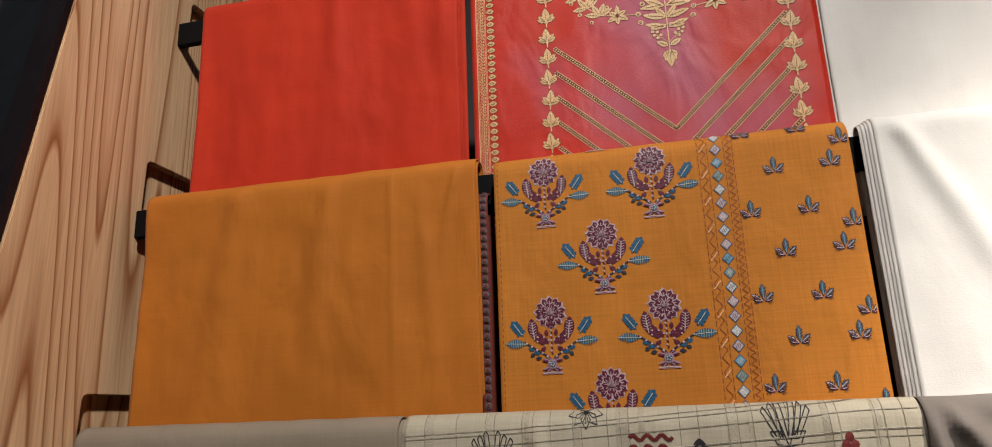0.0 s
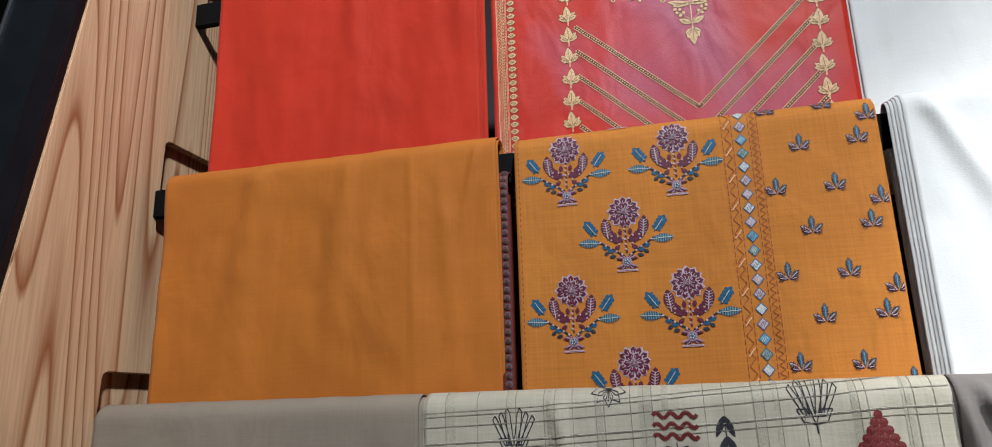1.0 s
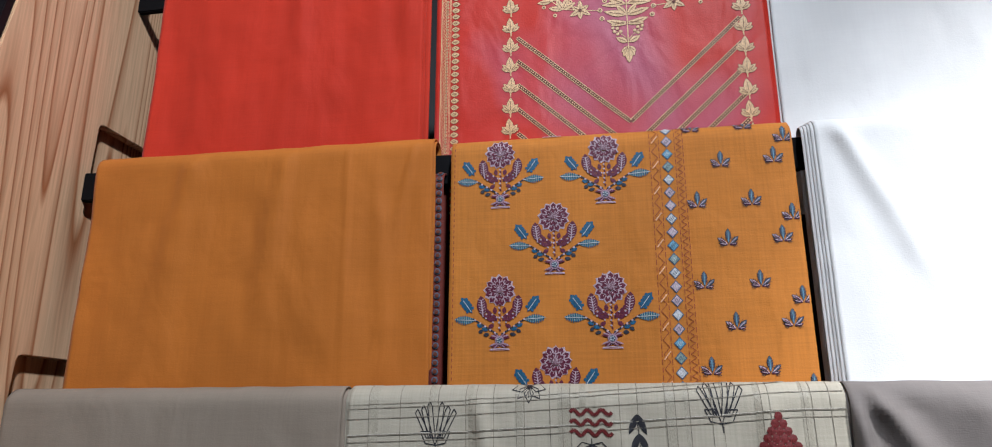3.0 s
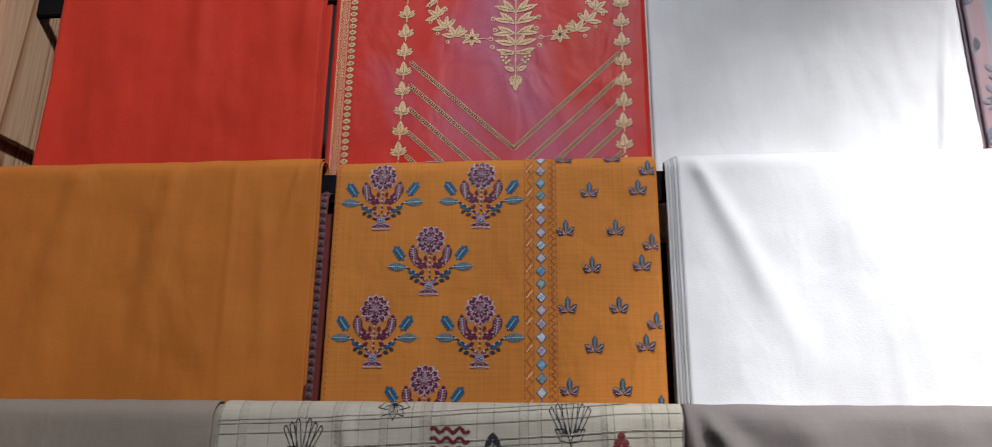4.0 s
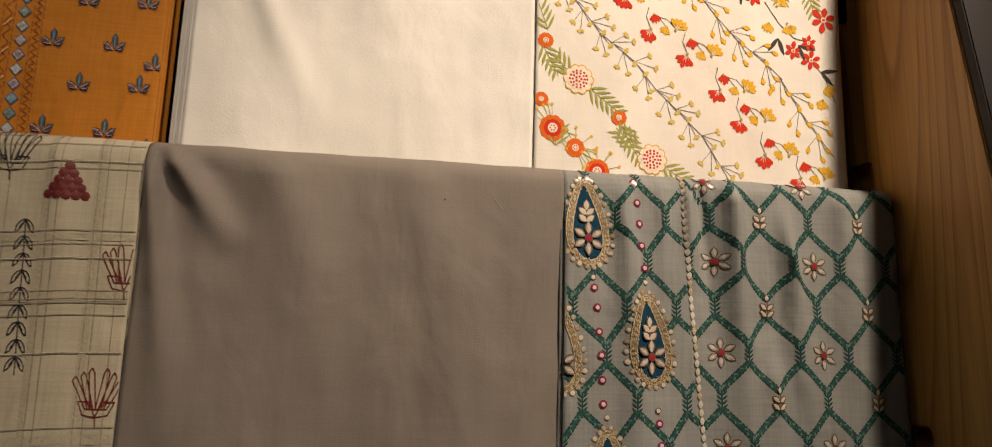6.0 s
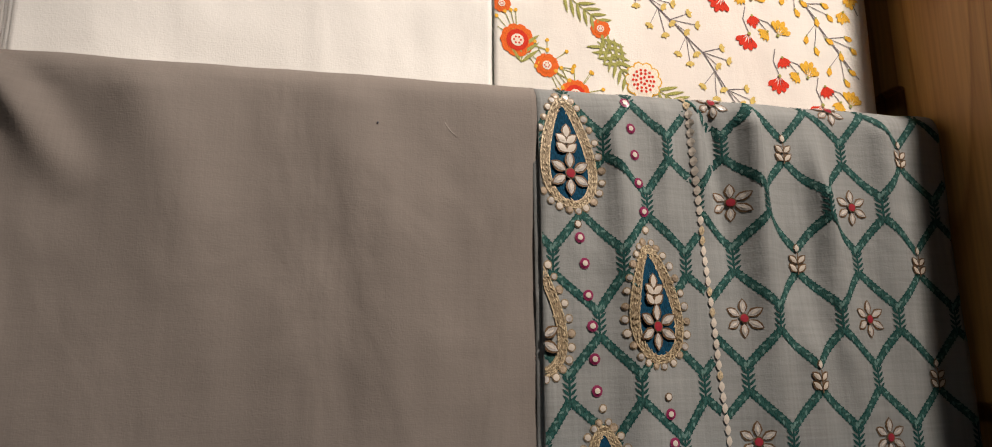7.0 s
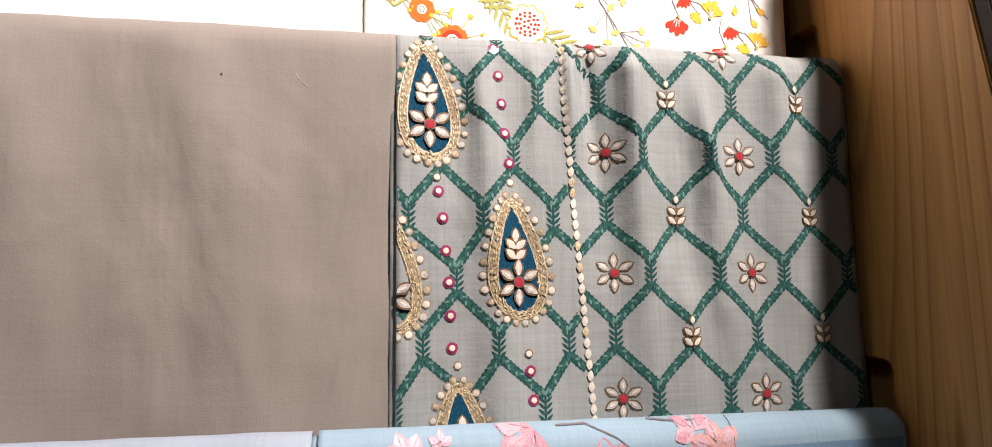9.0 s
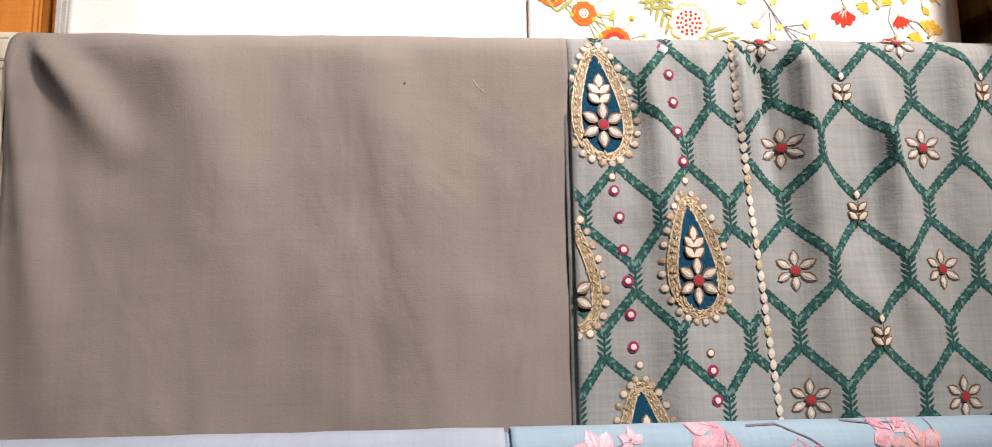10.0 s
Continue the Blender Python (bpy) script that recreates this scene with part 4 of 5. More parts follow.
def smoke_flower(x, z, r):
    s = Stitch(pastel)
    for i in range(7):
        a = 0.9 * i
        s.disc(x + 0.5 * r * math.cos(a), z + 0.5 * r * math.sin(a), 0.55 * r, T_SMOKE, 0.0005 + 0.00006 * i, 0.0002, 9)
    for i in range(14):
        a = 0.4488 * i
        s.line([(x + 0.5 * r * math.cos(a), z + 0.5 * r * math.sin(a)), (x + 0.95 * r * math.cos(a + 0.2), z + 0.95 * r * math.sin(a + 0.2))], 0.0007, T_SMOKED, 0.0020)
    for i in range(9):
        a = 0.698 * i
        s.disc(x + 0.36 * r * math.cos(a), z + 0.36 * r * math.sin(a), 0.0022, T_YELLOW, 0.0024, n=6)
    s.disc(x, z, 0.003, T_SMOKED, 0.0022)
    s.disc(x, z, 0.0014, T_YELLOW, 0.0034, n=5)
    s.done("flower_motif", "smoke-grey embroidered flower with yellow heart")


def smoke_spray(x, z, ang, n, k=1.0):
    s = Stitch(pastel)
    c, d = math.cos(radians(ang)), math.sin(radians(ang))
    for i in range(n):
        s.piece("leaf_sprig")
        u, v = x + 0.010 * k * i * c, z + 0.010 * k * i * d
        for sg in (-1, 1):
            ln = 0.0135 * k * (1.1 - 0.06 * i)
            a = ang + sg * rng.uniform(35, 62)
            s.leaf(u, v, ln, 0.0072 * k, a, T_SMOKE if rng.random() < 0.75 else T_SMOKED, 0.0005, 0.0002)
            s.line([(u, v), (u + 0.8 * ln * math.cos(radians(a)), v + 0.8 * ln * math.sin(radians(a)))], 0.0007, T_SMOKED, 0.0016)
    s.leaf(x + 0.010 * k * n * c, z + 0.010 * k * n * d, 0.013 * k, 0.007 * k, ang, T_SMOKE)
    s.line([(x, z), (x + 0.010 * k * n * c, z + 0.010 * k * n * d)], 0.0010, T_SMOKED, 0.0012)
    s.done("leaf_spray", "smoke-grey embroidered leaf spray")


for x, z, r in ((0.974, 1.412, 0.019), (1.004, 1.444, 0.018), (1.008, 1.408, 0.018), (0.984, 1.472, 0.016), (0.811, 1.313, 0.016), (0.846, 1.307, 0.016), (1.002, 1.335, 0.014)):
    smoke_flower(x, z, r)
for x, z, a, n, k in ((0.826, 1.328, 112, 5, 0.9), (0.836, 1.330, 62, 4, 1.0), (0.858, 1.362, 88, 4, 0.8), (0.832, 1.372, 125, 3, 1.0), (0.804, 1.428, 150, 2, 1.1),
                      (0.893, 1.345, -62, 4, 1.0), (0.842, 1.500, -72, 4, 1.0), (0.852, 1.312, 0, 3, 0.8), (0.955, 1.405, 185, 2, 0.9), (0.978, 1.390, -50, 3, 1.0),
                      (1.000, 1.375, -100, 5, 0.9), (0.965, 1.435, 130, 2, 1.0), (1.040, 1.46, -75, 8, 0.9), (1.062, 1.37, 80, 5, 1.0), (1.03, 1.36, -60, 4, 0.8), (0.965, 1.31, 20, 3, 0.8), (0.99, 1.49, 60, 4, 1.0), (0.80, 1.49, 80, 4, 0.9)):
    smoke_spray(x, z, a, n, k)
for x, z, a, n, k in ((0.835, 1.345, 95, 4, 0.9), (0.848, 1.335, 40, 3, 0.9), (0.822, 1.345, 150, 2, 0.9), (0.86, 1.36, 60, 4, 0.9), (0.988, 1.43, 75, 3, 0.9), (0.962, 1.395, -120, 3, 0.9), (1.02, 1.425, -20, 3, 0.9), (0.985, 1.36, -80, 4, 0.9), (1.012, 1.46, 30, 3, 0.9)):
    smoke_spray(x, z, a, n, k)

# ---- white printed cotton: flower sprays running down to the right ----


def fan_flower(s, x, z, k, mat, ang):
    """A half-open flower: narrow petals spread from a dark calyx."""
    for i in range(-2, 3):
        s.leaf(x, z, k * (1.0 - 0.05 * abs(i) + rng.uniform(-0.08, 0.08)), k * 0.31, ang + 22 * i, mat, 0.0005 + 0.00004 * abs(i), 0.0001, 0.78)
    s.disc(x, z, k * 0.11, P_OLIVE, 0.0009, 0.0001, 6)


def red_yellow_spray(pts):
    s = Stitch(floral)
    for i, (x, z) in enumerate(pts):
        s.piece("flower_spray")
        stem = [(x + 0.002, z + 0.011), (x - 0.003, z + 0.024), (x + 0.000, z + 0.036)]
        s.line(stem, 0.0008, P_STEM, 0.0004)
        fan_flower(s, x + 0.002, z + 0.010, 0.0165, P_RED, -105 + rng.uniform(-12, 12))
        s.line([(x + 0.006, z + 0.028), (x + 0.014, z + 0.022), (x + 0.020, z + 0.015)], 0.0007, P_STEM, 0.0004)
        fan_flower(s, x + 0.006, z + 0.028, 0.0120, P_RED, -82 + rng.uniform(-15, 15))
        fan_flower(s, x + 0.021, z + 0.014, 0.0110, P_YELLOW, -125 + rng.uniform(-15, 15))
        s.line([(x + 0.010, z + 0.026), (x + 0.022, z + 0.023), (x + 0.031, z + 0.013)], 0.0007, P_STEM, 0.0004)
        fan_flower(s, x + 0.031, z + 0.011, 0.0160, P_YELLOW, 62 + rng.uniform(-15, 15))
    s.done("printed_spray", "printed spray of red and yellow fan flowers")


red_yellow_spray([(0.813, 1.268), (0.849, 1.229), (0.876, 1.203), (0.905, 1.167), (0.947, 1.141), (0.985, 1.103), (1.009, 1.070), (1.036, 1.032), (1.078, 1.008)])


def open_flower(s, x, z, k, mat):
    for i in range(6):
        s.leaf(x, z, k * rng.uniform(0.9, 1.1), k * 0.46, 60 * i + 20, mat, 0.0005 + 0.00004 * i, 0.0001, 0.66)
    s.disc(x, z, k * 0.22, P_CREAM, 0.0009, 0.0, 7)
    s.disc(x, z, k * 0.12, P_ORANGE, 0.0011, 0.0, 6)


s = Stitch(floral)
for x, z, k in ((1.010, 1.239, 0.012), (1.031, 1.229, 0.012), (1.032, 1.250, 0.010), (1.078, 1.168, 0.012), (1.100, 1.159, 0.0125), (1.098, 1.180, 0.0105), (1.118, 1.210, 0.0165), (1.068, 1.273, 0.013)):
    s.piece("flower")
    open_flower(s, x, z, k, P_RED)
for x, z, k, a in ((1.003, 1.266, 0.016, -60), (0.985, 1.270, 0.013, -120), (1.060, 1.221, 0.016, 60), (1.049, 1.199, 0.013, -100), (1.072, 1.201, 0.015, -70), (1.120, 1.130, 0.014, -80), (1.112, 1.112, 0.013, -100)):
    s.piece("flower")
    fan_flower(s, x, z, k, P_YELLOW, a)
s.line([(0.975, 1.280), (0.998, 1.262), (1.020, 1.254), (1.036, 1.252)], 0.0009, P_DARK, 0.0004)
s.line([(1.045, 1.225), (1.062, 1.200), (1.080, 1.184), (1.102, 1.180)], 0.0009, P_DARK, 0.0004)
s.line([(1.100, 1.160), (1.116, 1.140), (1.128, 1.110)], 0.0009, P_DARK, 0.0004)
s.done("printed_cluster", "printed cluster of crimson and yellow flowers on dark stems")
s = Stitch(floral)
for x, z, a in ((0.990, 1.252, -100), (1.015, 1.240, -60), (1.060, 1.182, -100), (1.085, 1.176, -40), (1.112, 1.146, -20)):
    for k in (-1, 1):
        s.leaf(x, z, 0.022, 0.005, a + 28 * k, P_DARK, 0.0005, 0.0001)
s.done("dark_leaves", "printed dark leaves")


def bud_branch(pts, mat, bud, k=1.0, gap=0.016):
    """A thin branch with twigs to both sides, each ending in a bud."""
    s = Stitch(floral)
    s.line(pts, 0.0009, P_STEM, 0.0004)
    side = 1
    for (ax, az), (bx, bz) in zip(pts, pts[1:]):
        ln = math.hypot(bx - ax, bz - az)
        ang = math.degrees(math.atan2(bz - az, bx - ax))
        n = max(1, round(ln / gap))
        for i in range(n):
            x, z = ax + (bx - ax) * i / n, az + (bz - az) * i / n
            side = -side
            for spread, far in ((38, 0.026), (72, 0.019), (12, 0.018)):
                a = radians(ang + side * (spread + rng.uniform(-8, 8)))
                ex, ez = x + k * far * math.cos(a), z + k * far * math.sin(a)
                s.line([(x, z), (ex, ez)], 0.0006, mat, 0.0004)
                if bud == "drop":
                    s.leaf(ex, ez, 0.0095 * k, 0.0060 * k, math.degrees(a) - side * 30, P_YELLOW, 0.0006, 0.0001, 0.6)
                    s.disc(ex, ez, 0.0011, P_OLIVE, 0.0009, 0.0, 5)
                else:
                    for j in (-1, 0, 1):
                        s.leaf(ex, ez, 0.0062 * k, 0.0036 * k, math.degrees(a) + 45 * j, P_LEMON, 0.0006, 0.0001, 0.7)
    s.done("printed_branch", "printed thin branch with yellow buds")


bud_branch([(0.779, 1.234), (0.819, 1.205), (0.849, 1.167), (0.888, 1.137), (0.913, 1.106), (0.935, 1.086), (0.964, 1.058), (0.985, 1.025), (1.0, 1.0)], P_STEM, "fork", 0.9, 0.019)
bud_branch([(0.890, 1.279), (0.936, 1.254), (0.958, 1.237)], P_STEM, "drop", 0.95, 0.019)
bud_branch([(0.955, 1.236), (0.986, 1.199), (1.014, 1.169)], P_STEM, "drop", 0.95, 0.020)
bud_branch([(1.010, 1.174), (1.044, 1.149), (1.063, 1.132)], P_STEM, "drop", 0.95, 0.020)
bud_branch([(1.060, 1.134), (1.082, 1.098), (1.103, 1.069), (1.122, 1.046)], P_STEM, "drop", 0.95, 0.020)


def round_flower(x, z, r, kind):
    s = Stitch(floral)
    if kind == "cream":
        s.disc(x, z, r * 0.94, P_YELLOW, 0.0005, 0.0, 14)
        for i in range(10):
            s.disc(x + 0.74 * r * math.cos(0.628 * i), z + 0.74 * r * math.sin(0.628 * i), 0.33 * r, P_YELLOW, 0.0005, 0.0, 8)
        for i in range(10):
            s.disc(x + 0.72 * r * math.cos(0.628 * i), z + 0.72 * r * math.sin(0.628 * i), 0.27 * r, P_CREAM, 0.0007, 0.0, 8)
        s.disc(x, z, 0.74 * r, P_CREAM, 0.0009, 0.0, 14)
        for ring, n in ((0.18, 5), (0.4, 10), (0.58, 14)):
            for i in range(n):
                s.disc(x + ring * r * math.cos(6.2832 * i / n), z + ring * r * math.sin(6.2832 * i / n), 0.085 * r, P_RED, 0.0011, 0.0, 5)
    else:
        for i in range(10):
            s.disc(x + 0.62 * r * math.cos(0.628 * i), z + 0.62 * r * math.sin(0.628 * i), 0.40 * r, P_ORANGE, 0.0005, 0.0, 8)
        s.disc(x, z, 0.66 * r, P_RED if r > 0.011 else P_ORANGE, 0.0007, 0.0, 12)
        s.disc(x, z, 0.38 * r, P_CREAM, 0.0009, 0.0, 10)
        for i in range(6):
            s.disc(x + 0.2 * r * math.cos(1.047 * i), z + 0.2 * r * math.sin(1.047 * i), 0.07 * r, P_RED, 0.0011, 0.0, 5)
    s.done("printed_flower", "printed round cream flower" if kind == "cream" else "printed round orange-red flower")


def fern(x, z, ang, n, k=1.0):
    s = Stitch(floral)
    c, d = math.cos(radians(ang)), math.sin(radians(ang))
    for i in range(n):
        u, v = x + 0.0075 * k * i * c, z + 0.0075 * k * i * d
        for sg in (-1, 1):
            s.leaf(u, v, 0.018 * k * (1.1 - 0.07 * i), 0.0030 * k, ang + sg * 42, P_OLIVE, 0.0005, 0.0001)
    s.line([(x, z), (x + 0.0075 * k * n * c, z + 0.0075 * k * n * d)], 0.0009, P_OLIVE, 0.0004)
    s.done("printed_fern", "printed olive fern leaf")


for x, z, a, n in ((0.790, 1.165, 110, 4), (0.785, 1.146, -62, 5), (0.815, 1.118, 135, 3), (0.838, 1.102, -38, 6), (0.872, 1.062, -60, 6), (0.890, 1.040, 140, 4), (0.920, 1.020, -30, 5), (1.065, 1.255, -90, 4), (1.098, 1.250, -75, 5), (0.80, 1.035, 80, 3)):
    fern(x, z, a, n)
for x, z, r, kind in ((0.825, 1.111, 0.0165, "cream"), (0.907, 1.027, 0.0165, "cream"), (0.788, 1.152, 0.0088, "red"), (0.870, 1.071, 0.0088, "red"), (0.797, 1.054, 0.0145, "red"), (0.822, 1.034, 0.0105, "red"), (0.846, 1.010, 0.0135, "red"), (0.784, 1.085, 0.008, "red")):
    round_flower(x, z, r, kind)
s = Stitch(floral)
for x, z, r in ((0.797, 1.054, 0.0145), (0.822, 1.034, 0.0105), (0.846, 1.010, 0.0135)):
    for i in range(9):
        a = rng.uniform(-1.2, 2.6)
        ex, ez = x + (r + 0.012) * math.cos(a), z + (r + 0.012) * math.sin(a)
        s.line([(x + r * 0.9 * math.cos(a), z + r * 0.9 * math.sin(a)), (ex, ez)], 0.0006, P_OLIVE, 0.0004)
        s.disc(ex, ez, 0.0018, P_YELLOW, 0.0006, 0.0, 6)
s.done("printed_stamens", "printed thin stamens with yellow tips")

# ---- silver grey linen: green lattice, bows, stars, jewelled teardrops ----


def seam_x(z):
    return 0.921 + 0.075 * max(0.0, 0.955 - z)


def right_knot(j, i):
    return (0.951 + 0.0537 * (i + (0.5 if j % 2 == 0 else 0)) + 0.0016 * (j - 1) * (1 + 0.3 * i), 1.0030 - 0.0446 * j)


def left_knot(j, i):
    return (0.851 + 0.005 * (j - 1) + 0.052 * i - (0.0235 if j % 2 == 0 else 0), 0.9985 - 0.0447 * j)


def green_bar(s, a, b, w=0.0060):
    """A band of close leaf work between two knots."""
    ln = math.hypot(b[0] - a[0], b[1] - a[1])
    ang = math.degrees(math.atan2(b[1] - a[1], b[0] - a[0]))
    s.line([a, b], w, P_GREEN, 0.00025, 0.003)
    s.line([a, b], w * 0.62, P_MINTD, 0.00035, 0.003)
    n = int(ln / 0.0036)
    for i in range(n):
        u = (i + 0.3) / n
        x, z = a[0] + (b[0] - a[0]) * u, a[1] + (b[1] - a[1]) * u
        s.leaf(x, z, 0.0040, 0.0017, ang + (40 if i % 2 else -40), P_GREEN if i % 3 == 0 else P_MINT, 0.00045, 0.0)
        for sg in (-1, 1):
            px, pz = -math.sin(radians(ang)) * sg * w * 0.5, math.cos(radians(ang)) * sg * w * 0.5
            s.disc(x + px, z + pz, 0.0007, P_GREEN, 0.00025, 0.0, 5)


def green_knot(s, x, z):
    s.line([(x, z + 0.0095), (x, z - 0.0095)], 0.0016, P_GREEN, 0.0003)
    for k in range(5):
        for sg in (-1, 1):
            s.leaf(x, z - 0.0095 + 0.0042 * k, 0.0074, 0.0021, 90 - sg * 46, P_GREEN, 0.0003, 0.0)
    for sg in (-1, 1):
        s.disc(x + sg * 0.0022, z - 0.0105, 0.0028, P_GREEN, 0.0003, 0.0, 6)
        s.leaf(x, z + 0.0085, 0.006, 0.002, 90 - sg * 25, P_MINT, 0.0004, 0.0)


def gem_leaf(s, x, z, ln, wd, ang, core, off=0.0009):
    """A stone held in a ring of dark gold stitches."""
    c, d = math.cos(radians(ang)), math.sin(radians(ang))
    s.leaf(x - 0.0005 * c, z - 0.0005 * d, ln + 0.0016, wd + 0.0019, ang, T_RIM, off, 0.0001)
    s.leaf(x, z, ln, wd * 0.84, ang, core, off + 0.0003, 0.0004)
    s.leaf(x + 0.25 * ln * c, z + 0.25 * ln * d, ln * 0.5, wd * 0.30, ang, PEARL, off + 0.0006, 0.0)


def gem_round(s, x, z, r, core, off=0.0008, rim=T_RIM):
    s.disc(x, z, r + 0.0009, rim, off, 0.0002, 10)
    s.disc(x, z, r, core, off + 0.0004, 0.0005, 10)


def bow(x, z):
    s = Stitch(grey_print)
    s.leaf(x, z + 0.0065, 0.0072, 0.0052, 90, T_RIM, 0.0008, 0.0002)
    s.leaf(x, z + 0.0068, 0.0060, 0.0040, 90, PEARL, 0.0014, 0.0010)
    for row, w in ((0.0005, 0.0078), (-0.0065, 0.0082)):
        for sg in (-1, 1):
            s.piece("stone")
            gem_leaf(s, x + sg * 0.0006, z + row - 0.002, w, 0.0044, 90 - sg * 48, PEARL)
    s.line([(x, z + 0.006), (x, z - 0.011)], 0.0011, T_RIM, 0.0018)
    s.done("pearl_bow", "small leaf of pearl stones stitched in gold")


def star(s, x, z, r, off=0.0005):
    gem_round(s, x, z, 0.22 * r, GEM_RED, off + 0.001)
    for i in range(6):
        s.piece("stone")
        a = 90 + 60 * i
        gem_leaf(s, x + 0.28 * r * math.cos(radians(a)), z + 0.28 * r * math.sin(radians(a)), 0.74 * r, 0.40 * r, a, STONE, off)


for name, knot, clip, cols in (("lattice", right_knot, lambda x, z: x > seam_x(z) + 0.003, range(-1, 5)), ("lattice", left_knot, lambda x, z: x < seam_x(z) - 0.002, range(-2, 3))):
    s = Stitch(grey_print, clip)
    for j in range(0, 10):
        for i in cols:
            x, z = knot(j, i)
            if knot is left_knot or j % 2 == 0 or i % 2 == 0:
                green_knot(s, x, z)
            lo = (x, z - 0.0085)
            for dx in (-1, 1):
                if knot is right_knot:
                    k = i if dx > 0 else i - 1
                    k += 0 if j % 2 else 1
                    k = (i if dx > 0 else i - 1) if j % 2 else (i + 1 if dx > 0 else i)
                else:
                    k = (i + 1 if dx > 0 else i) if j % 2 else (i if dx > 0 else i - 1)
                tx, tz = knot(j + 1, k)
                green_bar(s, lo, (tx, tz + 0.0085))
    s.done(name, "deep green leafwork lattice")
for j in (1, 3, 5, 7):
    for i in (1, 3):
        bow(*right_knot(j, i))
    for i in (0, 2):
        x, z = right_knot(j, i)
        s = Stitch(grey_print)
        star(s, x + 0.0035, z - 0.0450, 0.0138)
        s.done("jewel_star", "six-petalled star of pearl stones with red centre")
s = Stitch(grey_print)
star(s, 0.946, 0.995, 0.0125)
star(s, 1.053, 0.996, 0.0125)
s.done("jewel_star", "six-petalled star of pearl stones with red centre")


def teardrop(tx, tz, ln, wide):
    """tx, tz: the tip of the blue field."""
    s = Stitch(grey_print)
    slant = 0.085
    def outline(grow, n=26):
        pts = []
        for i in range(n):
            a = 6.2832 * i / n
            u = (1 - math.cos(a)) / 2
            half = (wide / 2) * math.sin(a) * (0.28 + 0.72 * u) * 1.18
            x, z = half, -ln * u
            nx, nz = math.sin(a) * 0.96, -(u - 0.55) * 1.5
            pts.append((tx + x + grow * nx + slant * (ln * u), tz + z + grow * nz))
        return pts
    inner = outline(0.0)
    s.fan(inner, P_NAVY, 0.0008, 0.0002)
    s.piece("gold_cord")
    s.loop(outline(0.0038, 40), 0.0078, T_CORD, 0.0007)
    for g in (0.0004, 0.0074):
        s.loop(outline(g, 60), 0.0009, T_ZARI, 0.0010)
    for g in (0.0014, 0.0028, 0.0042, 0.0056, 0.0066):
        ring = outline(g, 54)
        for i, (x, z) in enumerate(ring):
            nx, nz = ring[(i + 1) % 54]
            run = math.degrees(math.atan2(nz - z, nx - x))
            s.leaf(x + rng.uniform(-0.0006, 0.0006), z + rng.uniform(-0.0006, 0.0006), 0.0036, 0.0009, run + rng.uniform(-45, 45), T_ZARI if rng.random() < 0.8 else T_CORD, 0.0010 + rng.uniform(0, 0.0004), 0.0002)
    for i, (x, z) in enumerate(outline(0.0112, 27)):
        if i:
            s.piece("pearl")
            gem_round(s, x + rng.uniform(-0.0006, 0.0006), z + rng.uniform(-0.0006, 0.0006), rng.uniform(0.0019, 0.0025), (PEARL, STONE, PEARLD)[i % 3], 0.0006, T_CORD)
    s.piece("pearl")
    gem_round(s, tx, tz + 0.018, 0.0022, PEARL, 0.0006, T_CORD)
    s.piece("star_centre")
    cx, cz = tx + slant * ln * 0.72, tz - ln * 0.72
    star(s, cx, cz, 0.0160, 0.0024)
    s.piece("stalk")
    bx, bz = tx + slant * ln * 0.4, tz - ln * 0.43
    s.line([(bx, bz + 0.008), (cx, cz + 0.012)], 0.0009, T_ZARI, 0.0014)
    for row in (-0.003, 0.004):
        for sg in (-1, 1):
            s.piece("stone")
            gem_leaf(s, bx, bz + row - 0.002, 0.0098, 0.0064, 90 - sg * 50, PEARL, 0.0024)
    s.piece("stone")
    gem_leaf(s, bx, bz + 0.0065, 0.0100, 0.0064, 90, PEARL, 0.0024)
    s.done("jewelled_teardrop", "peacock blue teardrop edged with gold cord and pearls")


for tx, tz in ((0.8195, 0.983), (0.8815, 0.871), (0.8430, 0.743), (0.792, 0.862), (0.78, 0.72)):
    teardrop(tx, tz, 0.074, 0.036)
s = Stitch(grey_print)
for x, z in ((0.871, 0.989), (0.874, 0.968), (0.876, 0.947), (0.878, 0.925), (0.881, 0.903), (0.830, 0.882), (0.833, 0.863), (0.835, 0.840), (0.837, 0.818), (0.838, 0.795), (0.839, 0.773), (0.894, 0.756), (0.896, 0.736), (0.898, 0.716)):
    s.piece("mirror_dot")
    gem_round(s, x, z, 0.0021, PEARL, 0.0012, GEM_PINK)
    s.disc(x, z, 0.0041, GEM_PINK, 0.0008, 0.0004, 10)
for x, z in ((0.829, 0.892), (0.893, 0.768)):
    gem_round(s, x, z, 0.0022, PEARL)
s.done("mirror_dot_row", "column of small magenta-ringed mirrors")
s = Stitch(grey_print)
z = 0.998
while z > 0.62:
    s.leaf(seam_x(z) + 0.001, z - 0.0040, 0.0078, 0.0048, 84, PEARL if rng.random() < 0.8 else T_ZARI, 0.0010, 0.0009)
    z -= 0.0077
s.done("pearl_seam", "line of small pearl beads along the seam")

# ---- blue fabrics: roses ----


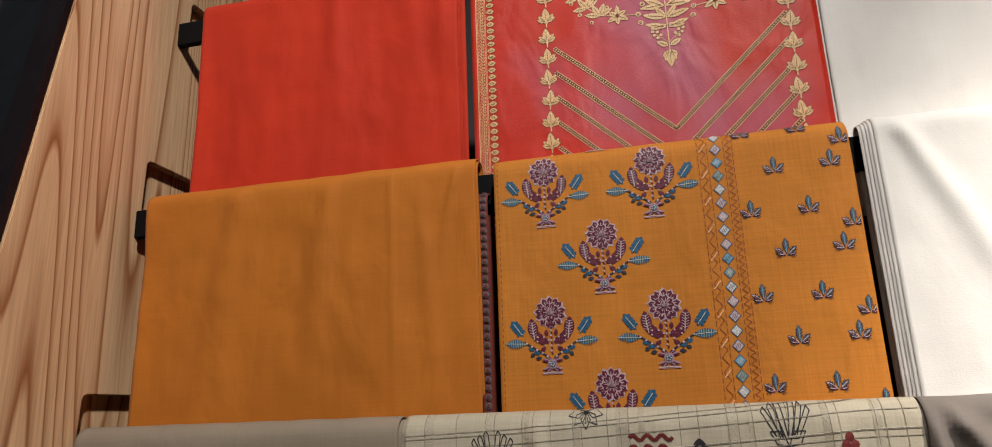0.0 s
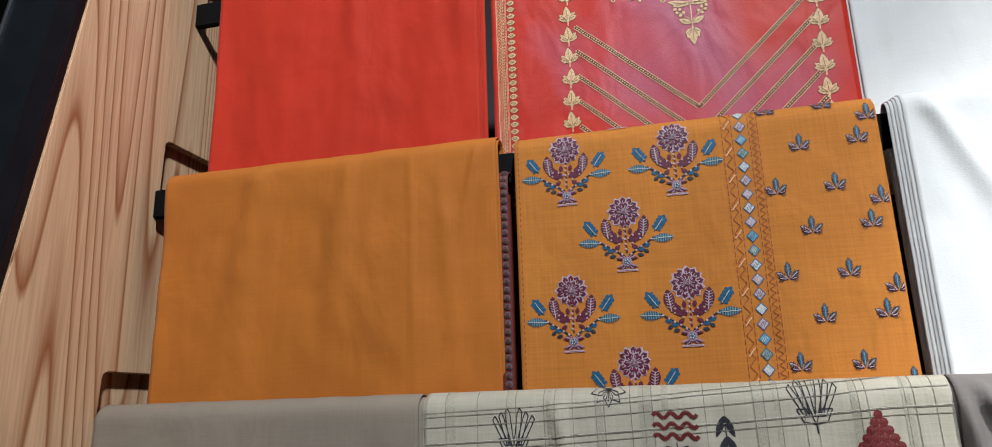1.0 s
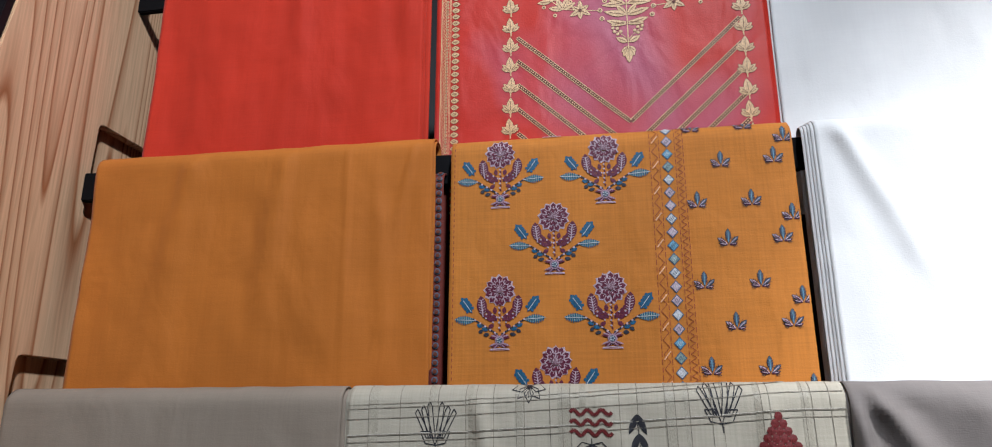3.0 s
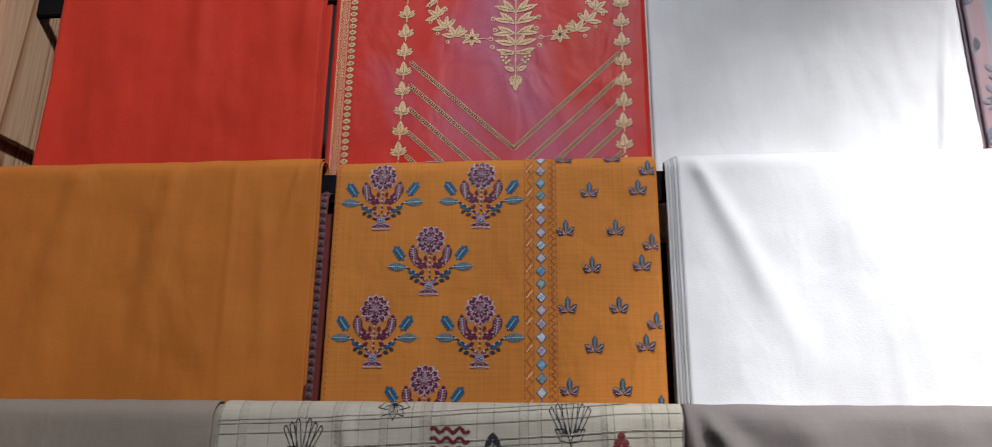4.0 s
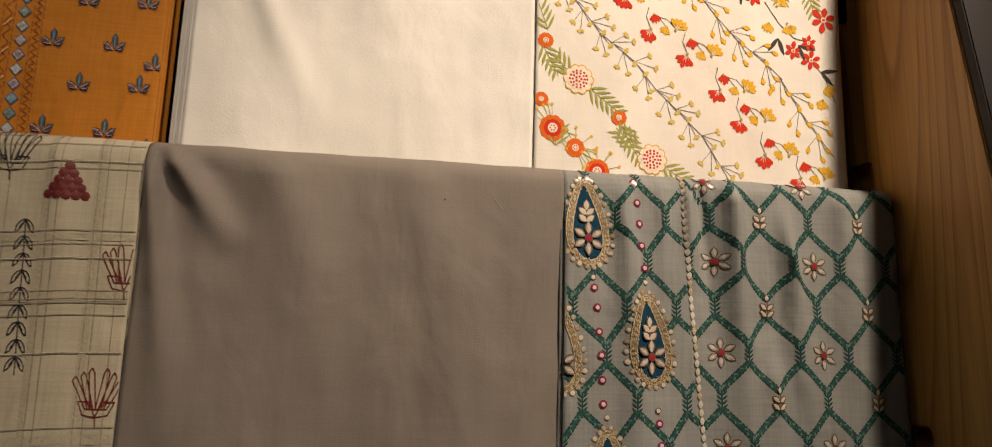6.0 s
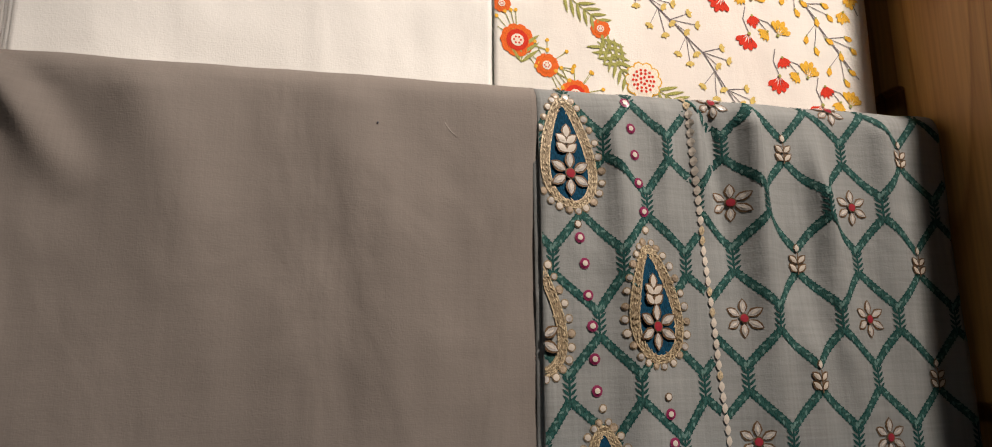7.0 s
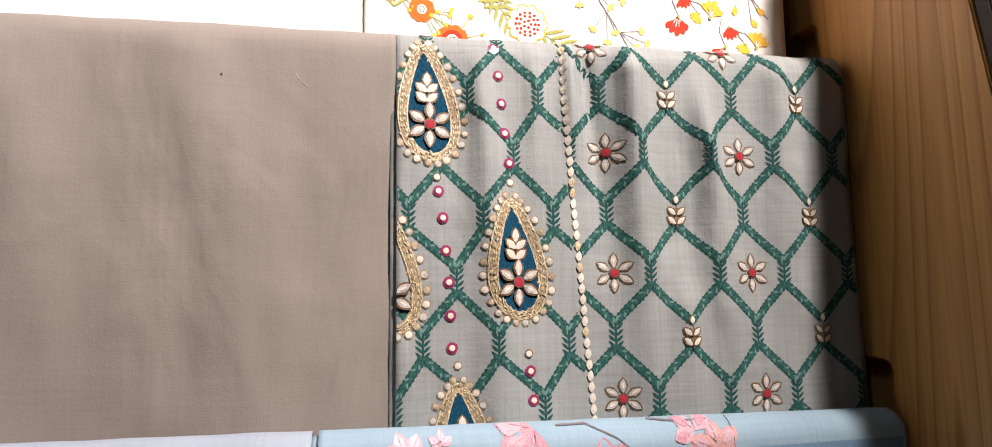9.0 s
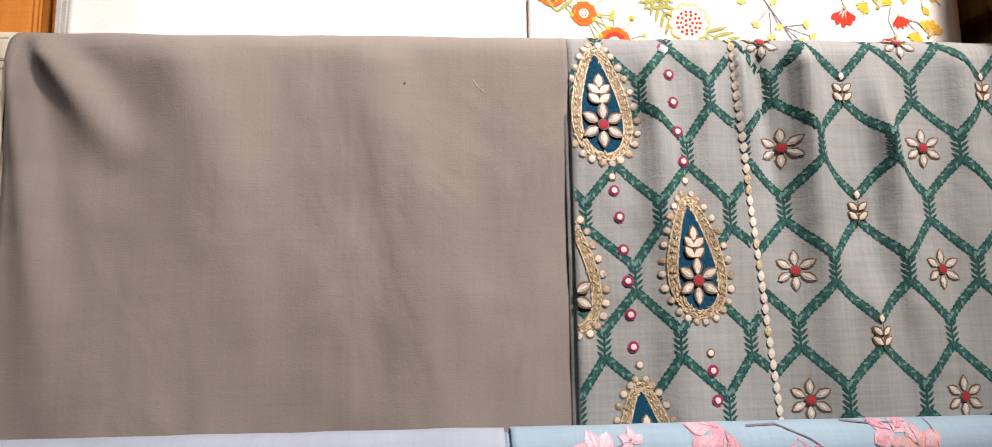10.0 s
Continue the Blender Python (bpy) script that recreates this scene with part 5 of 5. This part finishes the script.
def lily(x, z, r, turns, mat, pale):
    """A watercolour flower of a few broad pointed petals, veined paler."""
    s = Stitch(blue_print)
    for i, a in enumerate(turns):
        s.piece("petal")
        c, d = math.cos(radians(a)), math.sin(radians(a))
        s.leaf(x, z, r * rng.uniform(0.9, 1.1), r * 0.62, a, mat, 0.0004 + 0.00004 * i, 0.0, 0.55)
        s.leaf(x + 0.25 * r * c, z + 0.25 * r * d, r * 0.66, r * 0.40, a + 6, pale, 0.0007 + 0.00004 * i, 0.0, 0.6)
        s.line([(x + 0.1 * r * c, z + 0.1 * r * d), (x + 0.8 * r * c, z + 0.8 * r * d)], 0.0004, mat, 0.0010 + 0.00004 * i)
    s.done("printed_lily", "printed soft pink lily bloom")


s = Stitch(blue_print)
for k, (z, w, m) in enumerate(((0.7045, 0.003, P_SKYD), (0.6950, 0.017, P_SKYD), (0.6835, 0.006, P_SKY), (0.660, 0.016, P_SKYD), (0.60, 0.02, P_SKYD))):
    s.piece("band")
    s.line([(0.7535, z - 0.012), (0.84, z - 0.008), (0.95, z - 0.004), (1.157, z)], w, m, 0.0003, 0.008)
s.done("painted_band", "deeper blue watercolour bands across the cloth")
for x, z, r, turns, mat, pale in ((0.889, 0.7205, 0.026, (170, -150, -110, -85), P_ROSE, P_BLUSH), (0.938, 0.680, 0.032, (95, 70, 125, 40), P_ROSE, P_BLUSH), (0.962, 0.690, 0.016, (100, 60, 140), P_ROSE, P_BLUSH),
                                  (0.806, 0.706, 0.018, (60, 110, 160, -150, -90), P_BLUSH, P_PALE), (0.828, 0.714, 0.009, (30, 90, 150, -150), P_BLUSH, P_PALE), (1.000, 0.716, 0.017, (140, 90, -160, 40), P_BLUSH, P_ROSE),
                                  (1.015, 0.704, 0.019, (100, 40, -20, -80, -140, 160), P_CORAL, P_BLUSH), (0.998, 0.690, 0.018, (95, 130, 60), P_CORAL, P_BLUSH), (0.93, 0.640, 0.03, (80, 130, 30, -60), P_ROSE, P_BLUSH), (1.09, 0.635, 0.024, (90, 150, 30, -90), P_BLUSH, P_ROSE)):
    lily(x, z, r, turns, mat, pale)
s = Stitch(blue_print)
s.piece("stem")
s.line([(0.905, 0.722), (0.925, 0.7225), (0.944, 0.714), (0.962, 0.700), (0.972, 0.690)], 0.0009, P_STEM, 0.0005, 0.004)
s.piece("stem")
s.line([(0.806, 0.706), (0.818, 0.712), (0.828, 0.716)], 0.0009, P_STEM, 0.0005, 0.004)
s.piece("stem")
s.line([(0.97, 0.7235), (0.99, 0.7215), (1.012, 0.722)], 0.0009, P_STEM, 0.0005, 0.004)
s.piece("stem")
s.line([(1.0275, 0.7235), (1.0275, 0.700), (1.024, 0.680)], 0.0008, P_STEM, 0.0005, 0.004)
s.piece("leaf")
s.leaf(1.006, 0.7175, 0.020, 0.006, 48, P_OLIVE, 0.0006, 0.0001)
s.done("printed_stem", "printed thin grey stems and an olive leaf")

# ---- the border strip showing beside the plain orange cloth ----
hidden = Drape("upper", 0.003, 0.0225, 16, drop=0.35, top_shift=-0.032)
hidden.y += 0.004
hidden.o.y += 0.004
hidden.root = orange_plain.root
shift = hidden.o - orange_plain.o
strip = part("border_fold", hidden.sheet(0.003, 0.0155, 0.003, nx=4), fabric_mat("maroon_cotton", (0.16, 0.03, 0.02), 0.08), orange_plain.root, "maroon folded border with small grey ovals", smooth=True)
strip.location = shift
s = Stitch(hidden)
for i in range(33):
    s.disc(0.0105, 1.248 - 0.0092 * i, 0.0038, T_STEEL, n=8, off=-0.0018)
    s.disc(0.0105, 1.248 - 0.0092 * i, 0.0025, T_GOLDD, n=8, off=-0.0008)
ovals = s.done("oval_border", "small grey stitched ovals")
ovals.location = shift

s = Stitch(grey_plain)
s.line([(0.731, 0.964), (0.735, 0.958), (0.740, 0.954)], 0.0004, T_LINT, 0.0004, 0.002)
s.done("lint", "a fine pale thread of lint")
s = Stitch(grey_plain)
s.disc(0.683, 0.960, 0.0008, T_SMOKED, 0.0006, 0.0004, 6)
s.done("lint", "a tiny dark speck of lint")
